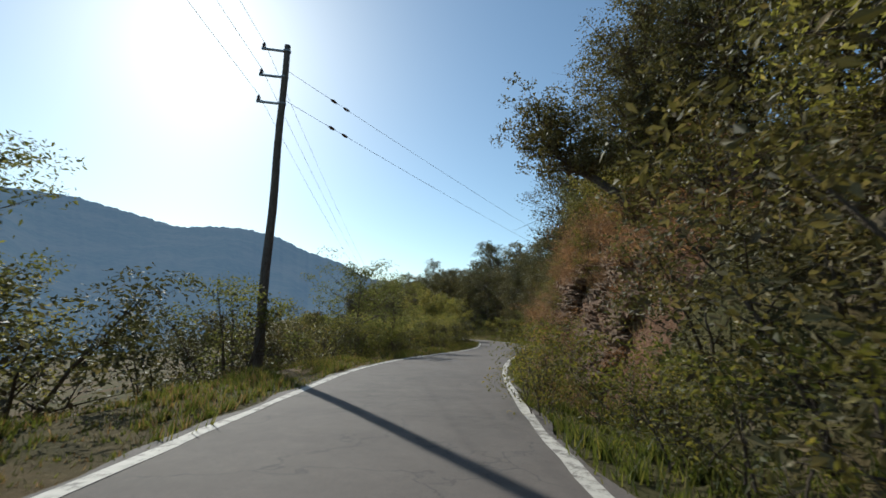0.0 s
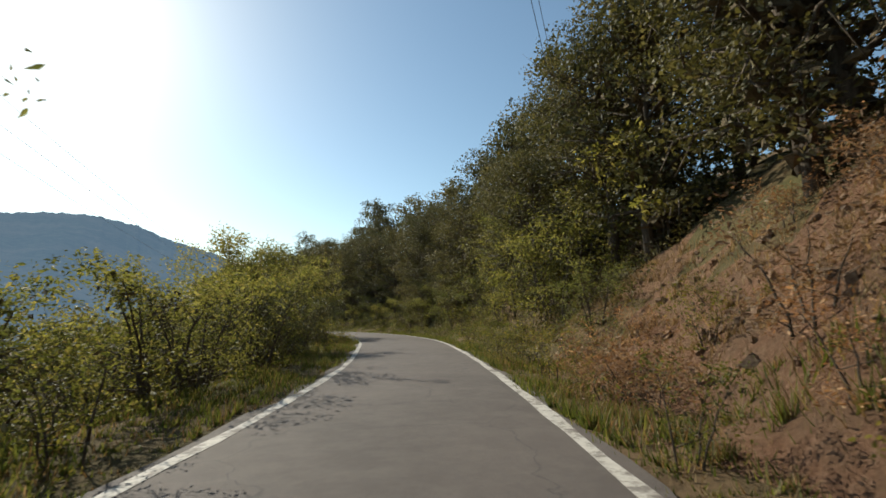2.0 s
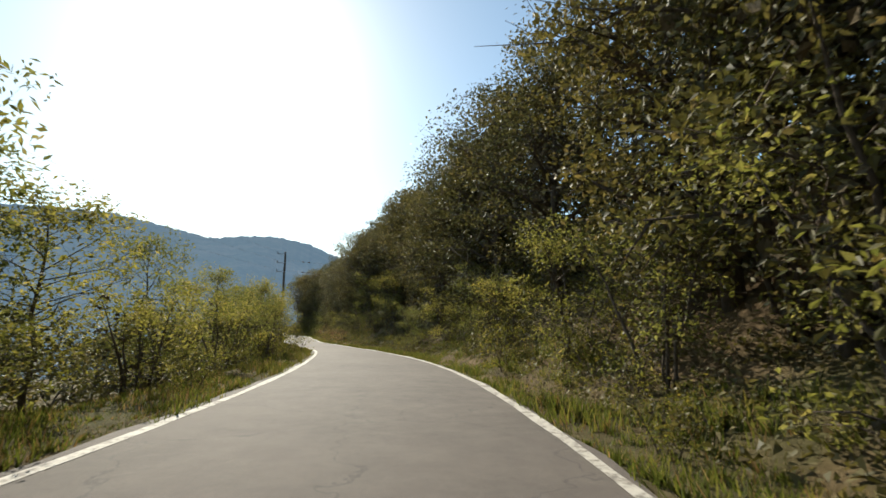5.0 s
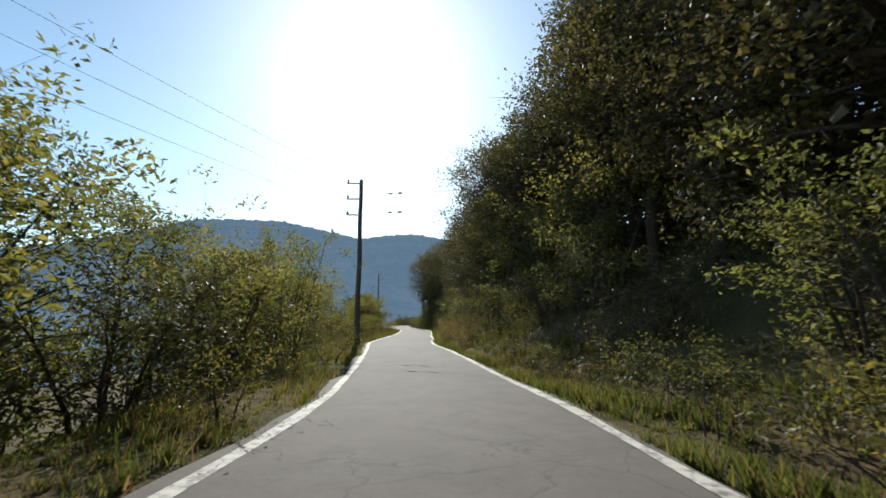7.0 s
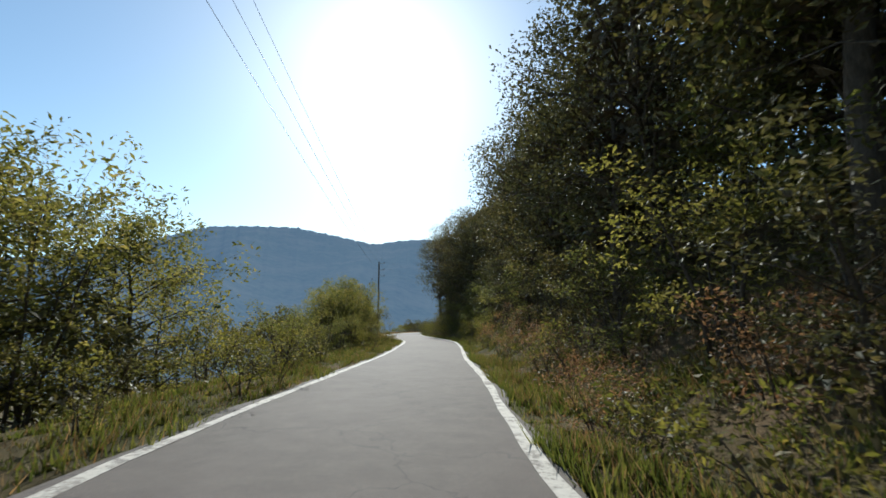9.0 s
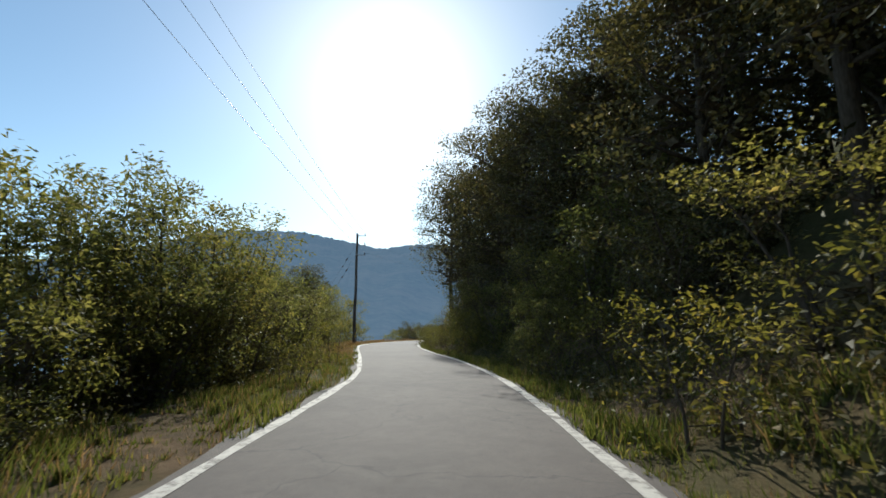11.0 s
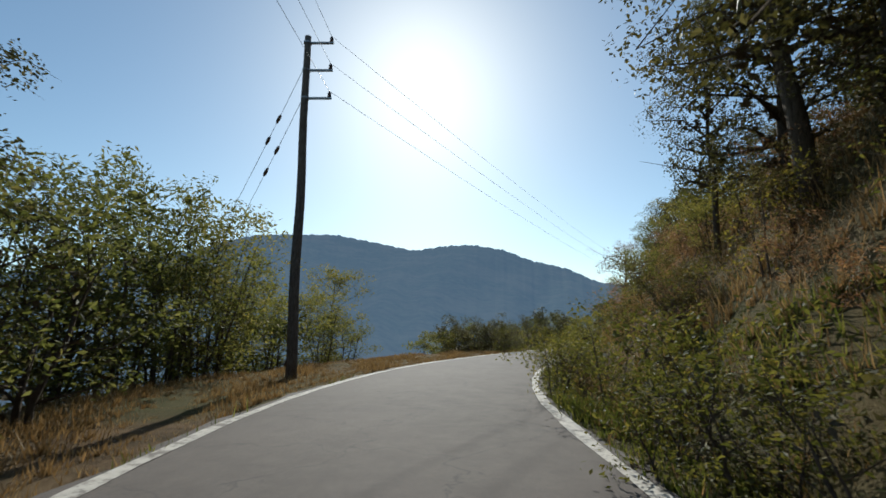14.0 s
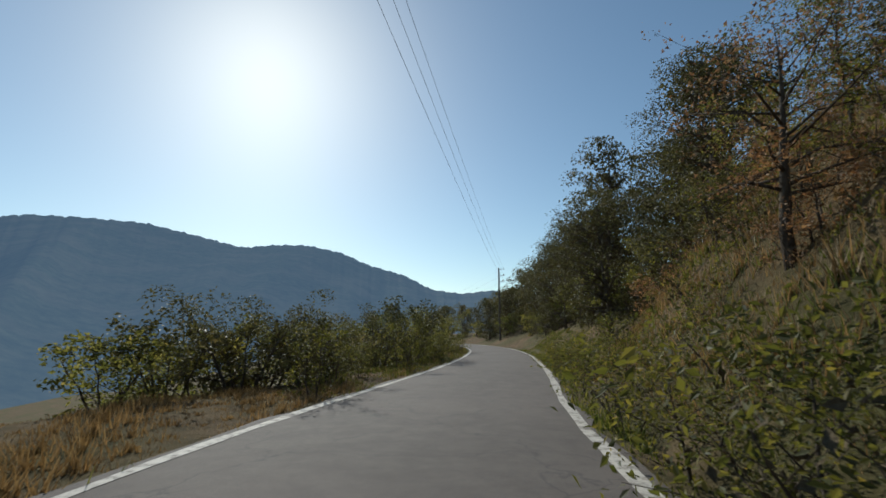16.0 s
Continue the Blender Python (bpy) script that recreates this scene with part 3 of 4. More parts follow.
DRY_TREE = plant("dry_tree", "half-bare grey tree leaning from the bank", "tree", 131, 3.6, 1.5, 0.3, 26, 7, 14, 0.06, RUSSET, 0.24, thick=0.08, core=0)
LEANING = plant("leaning_oak", "gnarled oak leaning out from the top of the rock face", "tree", 151, 4.2, 1.55, 0.42, 30, 6, 46, 0.1, OAK, 0.33, thick=0.13, core=5, top=0.7,
                bent=((0.2, -0.2, -0.6), (-0.1, 0.15, 0.45), (-0.6, 0.5, 1.0), (-1.05, 0.95, 1.45), (-1.35, 1.4, 1.95), (-1.65, 1.6, 2.5), (-1.8, 1.7, 3.1)))
WILLOWS = [plant("willow_bush", "tall willow bush with many thin upright stems", "bush", 161 + k, h, r, 0.1, 56, 4, 17, 0.078, ASH, 0.33, stems=7, thick=0.035, gap=0.2, long=1.7, top=0.4, group="roadside bushes", twig_wood=False, core=0, corners=4)
           for k, (h, r) in enumerate([(6.2, 1.5), (5.6, 1.6)])]
USED = set()


def put(pattern, x, y, turn=0.0, size=1.0, tall=1.0, sink=0.08, z=None):
    """Stands a plant on the ground at (x, y): the pattern itself the first time, later a copy."""
    m = Matrix.Translation((x, y, (on_ground(x, y) if z is None else z) - sink)) @ Matrix.Rotation(turn, 4, "Z") @ Matrix.Diagonal((size, size, size * tall, 1))
    if pattern in USED:
        return copy_thing(pattern, m)
    USED.add(pattern)
    pattern.matrix_basis = m
    return pattern


# copies are taken from unscaled patterns, so each pattern first stands unscaled
rnd = random.Random(5)


def first(patterns, spots):
    for p, (s, o) in zip(patterns, spots):
        x, y, h = beside(s, o)
        put(p, x, y, rnd.uniform(0, 6.28))


first(OAKS, [(42.5, 5.4), (46.5, 5.2), (62.5, 4.4), (57.0, 5.2)])
first(FAR_OAKS, [(43, 12), (52, 12), (61, 12)])
first(ASHES, [(49.2, -3.9), (47.9, -5.4), (68.0, -4.6)])
first(BUSHES, [(33.0, -4.8), (58.0, -3.0), (104.0, -3.2)])
first(FAR_BUSHES, [(40.0, -9.0), (50.0, -9.5)])
first(SHRUBS, [(49.0, -1.2), (7.0, 1.4), (12.5, 1.1)])
put(LEANING, 4.9, 12.0, 0.0, z=4.55 + float(level(12.0)), sink=0.0)
first(WILLOWS, [(151.0, -4.8), (154.0, -4.9)])
first(RUSSETS, [(31.0, 2.4), (33.5, 1.6)])


def scatter(patterns, s0, s1, step, near, far, small, big, jitter=0.5, tall=(0.9, 1.12)):
    """Plants along a stretch of the road, near to far metres out from its edge."""
    rnd = random.Random(f"{s0} {s1} {near} {far}")       # each stretch has its own seed
    s = s0
    while s < s1:
        x, y, h = beside(s + rnd.uniform(-jitter, jitter) * step, rnd.uniform(near, far))
        put(rnd.choice(patterns), x, y, rnd.uniform(0, 6.28), rnd.uniform(small, big), rnd.uniform(*tall))
        s += step * rnd.uniform(0.8, 1.2)


# single plants that stand out
def stand(pattern, x, y, size, tall=1.0, turn=1.0):
    put(pattern, x, y, turn, size, tall)


stand(ASHES[1], -4.7, 27.4, 1.3, 0.9, 0.4)
stand(ASHES[0], -3.1, 30.8, 1.0, 0.95, 2.2)
stand(ASHES[1], 1.2, 67.2, 1.12, 1.05, 3.0)
stand(ASHES[1], -10.9, 102.6, 0.9, 1.0, 1.3)
stand(WILLOWS[0], -10.6, 104.6, 1.0, 1.0, 2.3)
stand(WILLOWS[1], -10.3, 101.0, 0.8, 1.0, 3.3)
stand(ASHES[0], -4.9, 91.4, 0.8, 1.0, 4.1)
stand(WILLOWS[1], -8.6, 99.4, 0.76, 1.0, 1.3)
stand(ASHES[2], -9.4, 98.2, 0.74, 1.0, 2.3)
stand(WILLOWS[1], -51.7, 182.5, 0.9, 1.0, 2.1)
stand(WILLOWS[0], -50.8, 176.0, 1.1, 1.0, 3.3)
stand(WILLOWS[0], -53.0, 178.5, 1.15, 1.0, 5.1)
stand(BUSHES[2], -49.8, 174.2, 1.35, 1.0, 0.3)
stand(BUSHES[0], -51.5, 179.5, 1.3, 1.0, 1.3)
stand(BUSHES[1], -49.6, 170.6, 1.3, 1.0, 2.3)
stand(WILLOWS[0], -47.2, 169.4, 0.95, 1.0, 1.7)
stand(WILLOWS[1], -47.9, 171.0, 1.2, 1.0, 2.7)
stand(WILLOWS[0], -48.6, 172.6, 1.2, 1.0, 3.7)
stand(WILLOWS[1], -49.6, 174.6, 1.25, 1.0, 4.7)
stand(WILLOWS[1], -46.4, 167.8, 1.0, 1.0, 5.7)
stand(WILLOWS[0], -17.2, 110.6, 1.15, 1.2, 0.7)
stand(WILLOWS[1], -18.8, 112.4, 1.0, 1.0, 1.7)
stand(DRY_TREE, -37.9, 188.8, 1.0, 1.0, 1.9)
stand(SHRUBS[2], -2.0, 105.6, 0.92, 1.15, 0.5)
stand(BUSHES[0], -21.4, 148.8, 0.62, 1.1, 2.5)
stand(ASHES[2], -22.4, 149.4, 0.42, 1.0, 0.5)
stand(WILLOWS[0], -31.2, 147.0, 1.05, 1.0, 1.5)
stand(WILLOWS[1], -30.2, 145.2, 1.0, 1.0, 2.5)
stand(ASHES[0], -29.8, 143.4, 0.95, 1.0, 3.5)
stand(ASHES[1], -33.6, 151.8, 0.72, 1.0, 4.5)
stand(OAKS[2], 12.2, 70.6, 1.05, 1.2, 0.5)
stand(OAKS[0], 12.8, 66.6, 0.98, 1.0, 1.5)
stand(OAKS[1], -3.4, 117.0, 1.05, 1.0, 2.5)
stand(OAKS[3], -1.5, 113.5, 1.1, 1.0, 3.5)
stand(OAKS[1], -6.0, 121.8, 1.0, 1.0, 4.5)
stand(OAKS[3], -32.6, 171.8, 0.55, 1.0, 5.5)
stand(BUSHES[2], -23.4, 152.0, 0.36, 1.1, 2.5)
stand(ASHES[1], -36.2, 189.8, 0.5, 1.0, 0.2)
stand(ASHES[0], -6.4, 2.5, 1.0, 1.0, 5.0)
stand(ASHES[2], -7.6, 6.6, 0.8, 1.0, 1.0)
stand(ASHES[1], -9.6, 9.6, 0.75, 1.0, 2.0)
stand(OAKS[0], 7.7, 26.8, 1.05, 0.95, 0.8)
stand(OAKS[1], 10.6, 31.5, 1.05, 1.05, 0.8)
stand(OAKS[3], 10.2, 27.6, 1.0, 1.05, 1.8)
stand(OAKS[2], 7.2, 15.5, 0.9, 1.0, 2.0)
stand(OAKS[3], -42.3, 163.2, 0.8, 1.0, 0.9)
stand(OAKS[1], -43.9, 166.0, 0.58, 1.15, 1.9)
stand(OAKS[1], -42.6, 159.6, 0.7, 1.05, 2.9)
# crowns along the second bend
stand(OAKS[1], -36.4, 206.8, 0.88, 1.0, 0.4)
stand(OAKS[3], -35.4, 211.0, 1.0, 1.0, 1.4)
stand(OAKS[0], -36.4, 215.5, 0.85, 1.0, 2.4)
stand(OAKS[1], -36.8, 221.0, 0.9, 1.0, 3.4)
stand(OAKS[3], -36.4, 227.0, 1.05, 1.0, 4.4)
stand(OAKS[1], -36.8, 233.0, 1.0, 1.0, 5.4)
stand(OAKS[0], -35.8, 195.5, 0.62, 1.0, 0.9)
stand(OAKS[3], -35.0, 200.0, 0.74, 1.0, 1.9)
# rounded bushes on the outer side of the bend
stand(BUSHES[1], -48.5, 194.1, 0.92, 1.0, 0.6)
stand(FAR_BUSHES[0], -49.6, 195.6, 0.8, 1.0, 1.6)
stand(FAR_BUSHES[0], -46.9, 208.5, 1.1, 1.0, 2.6)
stand(FAR_BUSHES[1], -48.2, 206.0, 0.85, 1.0, 3.6)
stand(FAR_BUSHES[1], -52.5, 195.5, 1.0, 1.0, 4.6)
stand(BUSHES[0], -47.6, 199.6, 0.5, 0.9, 5.6)
stand(ASHES[2], -54.8, 186.5, 1.2, 1.0, 1.1)
stand(ASHES[1], -56.5, 183.8, 1.2, 1.0, 2.1)
stand(BUSHES[0], -52.4, 185.2, 1.0, 1.0, 3.1)
stand(OAKS[2], -33.0, 169.2, 1.12, 1.0, 2.9)
stand(OAKS[2], -33.3, 173.2, 1.0, 1.0, 3.9)
stand(WILLOWS[1], -20.0, 118.4, 1.05, 1.0, 4.9)
stand(ASHES[1], -21.5, 121.6, 1.1, 1.0, 5.9)
stand(BUSHES[2], -39.6, 158.6, 1.3, 1.0, 0.4)
stand(BUSHES[0], -41.6, 160.2, 1.35, 1.1, 1.4)
stand(BUSHES[2], -43.2, 163.4, 1.25, 1.1, 2.4)
stand(BUSHES[0], -43.4, 167.2, 1.2, 1.0, 3.4)
stand(WILLOWS[1], -39.4, 156.6, 0.95, 1.0, 4.4)
# hillside: a wall of trees close to the road, with a second and a third row behind
scatter(OAKS, -6, 9, 3.8, 4.4, 6.0, 0.85, 1.05)
scatter(OAKS, 9, 27, 3.2, 5.0, 7.0, 0.75, 1.0)
scatter(OAKS, 32, 42, 3.2, 5.0, 6.4, 0.9, 1.1)
scatter(BUSHY, 46, 66, 3.4, 3.2, 4.2, 0.9, 1.1)
scatter(BUSHES, 42, 72, 2.4, 3.0, 4.6, 1.0, 1.35)
scatter(FAR_OAKS, 42, 66, 4.8, 5.6, 6.8, 0.95, 1.1)
scatter(OAKS, 66, 98, 3.3, 3.5, 4.7, 1.12, 1.34)
scatter(OAKS, 98, 104, 3.3, 3.5, 4.7, 1.0, 1.22)
scatter(OAKS, 104, 115, 3.3, 4.6, 5.6, 1.0, 1.22)
scatter(OAKS, 115, 150, 3.3, 3.5, 4.7, 1.0, 1.22)
scatter(FAR_OAKS, 66, 150, 8.0, 6.4, 7.8, 0.95, 1.15)
scatter(OAKS, 150, 163, 2.8, 4.8, 5.8, 1.0, 1.2)
scatter(OAKS, 163, 176, 2.8, 3.4, 4.4, 1.0, 1.2)
scatter(BUSHES, 150, 164, 2.6, 3.0, 4.4, 0.9, 1.2)
scatter(BUSHY, 152, 176, 4.2, 4.0, 5.2, 0.9, 1.1)
scatter(FAR_OAKS, 150, 176, 3.6, 5.8, 7.4, 0.85, 1.1)
scatter(FAR_OAKS, 106, 122, 2.8, 5.6, 7.2, 0.8, 1.05)
scatter(BUSHES, 106, 124, 2.4, 3.6, 5.2, 1.0, 1.3)
scatter(FAR_OAKS, 178, 206, 3.4, 6.4, 8.0, 0.22, 0.3)
stand(OAKS[2], -34.5, 176.3, 0.46, 1.4, 0.7)
stand(OAKS[3], -33.3, 174.8, 0.66, 1.0, 1.7)
scatter(BUSHES, 178, 186, 2.4, 2.6, 5.4, 0.34, 0.5)
scatter(BUSHES, 186, 208, 1.5, 2.8, 6.4, 0.36, 0.6)
scatter(SHRUBS, 178, 208, 1.5, 1.6, 4.8, 0.6, 1.0)
scatter(FAR_OAKS, 210, 224, 3.2, 5.8, 7.4, 0.6, 0.75)
scatter(FAR_OAKS, 225, 268, 3.6, 5.2, 6.6, 0.8, 1.0)
scatter(FAR_OAKS, -4, 60, 4.8, 8.0, 11.5, 0.9, 1.2)
scatter(FAR_OAKS, 60, 104, 5.6, 8.5, 11.5, 1.15, 1.4)
scatter(FAR_OAKS, 104, 174, 6.2, 8.5, 11.5, 0.95, 1.2)
scatter(FAR_OAKS, 178, 222, 4.5, 11.5, 14.5, 0.4, 0.52)
scatter(FAR_OAKS, 222, 300, 5.5, 9.0, 12.0, 0.65, 0.9)
scatter(FAR_OAKS, 10, 44, 7.5, 15.0, 23.0, 0.9, 1.2)
scatter(FAR_OAKS, 44, 180, 13.0, 15.0, 19.0, 0.9, 1.2)
scatter(FAR_OAKS, 184, 320, 7.0, 17.0, 24.0, 0.6, 0.85)
scatter(FAR_OAKS, 268, 330, 4.5, 3.0, 9.0, 0.6, 0.9)
# undergrowth at the foot of the bank
scatter(SHRUBS, -2, 13, 0.9, 0.0, 1.6, 0.45, 0.9)
scatter(BUSHES, 2.5, 9, 2.4, 1.6, 2.8, 0.6, 0.9)
scatter(SHRUBS, 13, 36, 2.2, 0.4, 1.2, 0.4, 0.7)
scatter(SHRUBS, 26, 40, 1.3, 1.4, 4.4, 0.4, 0.75)
scatter(RUSSETS, 9, 26, 0.5, 0.8, 3.6, 0.3, 0.75)
scatter(SHRUBS, 9, 26, 1.2, 1.2, 3.4, 0.35, 0.7)
scatter(RUSSETS, 23, 38, 0.8, 0.9, 4.6, 0.35, 0.75)
scatter(BUSHES, 16, 29, 1.3, 3.4, 4.6, 0.55, 0.8)
scatter(SHRUBS, 14, 29, 1.2, 2.8, 4.2, 0.7, 1.1)
scatter(RUSSETS, 14, 30, 0.3, 1.2, 4.2, 0.5, 1.0)
scatter(BUSHY, 17, 28, 2.6, 4.0, 4.8, 0.5, 0.65)
scatter(RUSSETS, 8, 20, 0.4, 2.3, 3.9, 0.5, 0.95)
scatter(SHRUBS, 9, 20, 1.4, 2.4, 4.0, 0.6, 1.0)
scatter(BUSHES, 40, 176, 3.4, 2.0, 3.2, 0.6, 0.9)
scatter(FAR_BUSHES, 38, 176, 3.0, 4.8, 6.6, 0.85, 1.15)
scatter(FAR_BUSHES, 1, 9, 2.4, 4.4, 6.0, 0.9, 1.2)
scatter(BUSHES, 3.5, 9, 2.2, 2.8, 4.2, 0.8, 1.1)
scatter(SHRUBS, 38, 178, 2.5, 0.6, 2.0, 0.5, 1.0)
scatter(SHRUBS, 163, 180, 0.9, 0.3, 2.4, 0.6, 1.05)
scatter(SHRUBS, 42, 82, 2.0, 1.8, 4.4, 0.8, 1.15)
scatter(RUSSETS, 115, 140, 3.0, 0.9, 2.6, 0.6, 1.0)
scatter(SHRUBS, 178, 220, 0.9, 0.1, 1.5, 0.5, 0.95)
scatter(BUSHES, 208, 222, 3.0, 3.0, 5.0, 0.45, 0.75)
scatter(RUSSETS, 178, 210, 0.9, 1.8, 5.4, 0.45, 0.85)
scatter(FAR_BUSHES, 222, 290, 4.0, 3.6, 5.0, 0.7, 1.0)
# valley side: hedges, young trees and bushes
scatter(BUSHES, -4, 10, 2.8, -6.5, -4.0, 0.95, 1.3)
scatter(ASHES, -4, 4, 3.6, -6.5, -5.0, 0.85, 1.05)
scatter(BUSHES, 13, 40, 1.9, -5.6, -3.4, 0.8, 1.05)
scatter(BUSHES, 40, 64, 2.8, -6.0, -3.6, 0.75, 1.0)
scatter(FAR_BUSHES, 14, 62, 2.8, -12.0, -7.0, 1.1, 1.5)
scatter(BUSHES, 34, 46, 2.6, -2.8, -2.0, 0.7, 0.95)
stand(WILLOWS[1], -0.9, 49.6, 1.05, 1.1, 2.2)
stand(ASHES[2], -1.2, 51.0, 0.95, 1.0, 1.2)
stand(ASHES[0], -1.7, 48.9, 1.15, 1.05, 3.2)
scatter(ASHES, 64, 76, 2.8, -4.8, -2.8, 0.85, 1.05)
scatter(BUSHES, 62, 104, 2.9, -3.8, -2.2, 0.75, 1.05)
scatter(ASHES, 84, 104, 3.2, -5.6, -3.6, 0.75, 1.0)
scatter(FAR_BUSHES, 70, 130, 3.0, -9.0, -5.5, 1.0, 1.4)
scatter(BUSHES, 106, 128, 3.0, -5.0, -3.2, 0.7, 0.95)
scatter(ASHES, 124, 134, 2.2, -7.0, -5.2, 0.9, 1.1)
scatter(BUSHES, 132, 149, 2.6, -4.6, -2.6, 0.6, 0.85)
scatter(BUSHES, 149, 175, 2.6, -4.4, -2.6, 0.75, 1.0)
scatter(WILLOWS, 147, 166, 1.8, -6.0, -4.4, 0.82, 1.0)
scatter(FAR_BUSHES, 134, 192, 3.0, -10.0, -6.0, 1.0, 1.3)
scatter(FAR_BUSHES, 203, 210, 1.6, -5.2, -3.0, 0.55, 0.75)
scatter(BUSHES, 206, 250, 3.0, -5.0, -2.2, 0.7, 1.05)
scatter(FAR_BUSHES, 208, 300, 4.0, -12.0, -5.0, 0.8, 1.1)
scatter(SHRUBS, 16, 170, 5.0, -2.2, -0.7, 0.45, 0.9)
scatter(SHRUBS, 204, 240, 2.4, -1.8, -0.5, 0.6, 1.0)
# closing gaps in the wall of trees
scatter(OAKS, 92, 103, 3.6, 4.8, 5.6, 1.1, 1.25)
scatter(FAR_OAKS, 92, 104, 5.0, 8.5, 10.0, 1.0, 1.2)


# ---------------------------------------------------------------- grass
def grass(name, label, mat, stretches, height, width, seed):
    """Blades along the verges, from one edge of a strip to the other: stuff."""
    rng = np.random.default_rng(seed)
    px, py, hs = [], [], []
    for s0, s1, o0, o1, per, k in stretches:
        n = int((s1 - s0) * abs(o1 - o0) * per)
        s, o = rng.uniform(s0, s1, n), rng.uniform(o0, o1, n)
        # tufts
        s, o = s + 0.12 * np.sin(s * 9), o + 0.1 * np.sin(o * 11 + s)
        cx, cy = np.interp(s, STATION, MID[:, 0]), np.interp(s, STATION, MID[:, 1])
        dx, dy = np.interp(s + 0.5, STATION, MID[:, 0]) - cx, np.interp(s + 0.5, STATION, MID[:, 1]) - cy
        ln = np.hypot(dx, dy)
        w = o + np.sign(o) * np.interp(s, STATION, HALF)
        px.append(cx + dy / ln * w)
        py.append(cy - dx / ln * w)
        hs.append(np.full(n, k) * (0.6 + 0.4 * np.sin(s * 1.3 + o * 2) * np.sin(s * 0.37)))
    x, y, k = np.concatenate(px), np.concatenate(py), np.concatenate(hs)
    n = len(x)
    z = ground_height(x, y) - 0.03
    h = height * k * rng.uniform(0.4, 1.25, n)
    a = rng.uniform(0, 2 * math.pi, n)
    ca, sa = np.cos(a) * width, np.sin(a) * width
    lx, ly = rng.normal(0, 0.32, n) * h, rng.normal(0, 0.32, n) * h
    v = np.stack([np.stack([x - ca, y - sa, z], 1), np.stack([x + ca, y + sa, z], 1), np.stack([x + lx, y + ly, z + h], 1)], 1).reshape(-1, 3)
    ob = new(name, mesh_of(name, v, np.arange(3 * n).reshape(-1, 3), mat))
    return tagged(ob, label, "grass", kind="stuff")


grass("dry_grass", "dry straw-coloured grass along the verges", DRY_GRASS,
      [(-5, 168, -2.8, -0.2, 60, 0.8), (168, 206, -5.5, -0.2, 260, 0.62), (206, 250, -2.5, -0.2, 40, 0.8), (9, 27, 0.25, 5.0, 260, 0.75), (27, 44, 0.25, 5.0, 200, 0.8), (100, 140, 0.25, 4.0, 90, 1.0),
       (176, 214, 0.8, 7.0, 160, 1.3), (44, 184, 0.15, 2.2, 60, 0.9)], 0.42, 0.011, 3)
grass("green_grass", "green grass and weeds along the verges", GREEN_GRASS,
      [(-5, 168, -5.0, -0.2, 190, 0.9), (206, 250, -2.8, -0.15, 80, 0.9), (-5, 44, 0.0, 2.0, 250, 1.0), (44, 184, 0.0, 2.4, 340, 1.1), (184, 240, 0.0, 3.0, 140, 1.0)], 0.34, 0.014, 4)


def undergrowth(name, label, mat, stretches, leaf, seed):
    """Low leafy cover on the banks, that nobody could count."""
    rng = np.random.default_rng(seed)
    spots = []
    for s0, s1, o0, o1, per in stretches:
        n = int((s1 - s0) * abs(o1 - o0) * per)
        for s, o in zip(rng.uniform(s0, s1, n), rng.uniform(o0, o1, n)):
            x, y, h = beside(s, o)
            spots.append((x, y, noise.noise((x * 0.5, y * 0.5, 3.0))))
    p = np.array(spots)
    p = p[p[:, 2] > -0.25]
    z = ground_height(p[:, 0], p[:, 1])
    p = np.stack([p[:, 0], p[:, 1], z + 0.1 + 0.25 * (p[:, 2] + 0.25) + 0.1 * rng.random(len(p))], 1)
    low = p[:, 2].min() - 1.0                      # leaf_points keeps leaves above zero
    v = leaf_points(p - np.array([0, 0, low]), 16, 0.3, leaf, rng, 0.0, 1.2) + np.array([0, 0, low])
    ob = new(name, mesh_of(name, v, np.arange(len(v)).reshape(-1, 3), mat))
    return tagged(ob, label, "undergrowth", kind="stuff")


undergrowth("ivy_undergrowth", "low leafy undergrowth covering the bank", OAK, [(38, 178, 1.0, 6.0, 8.0), (-6, 9, 1.2, 6.0, 6.0), (10, 178, -7.0, -2.2, 2.2)], 0.095, 21)


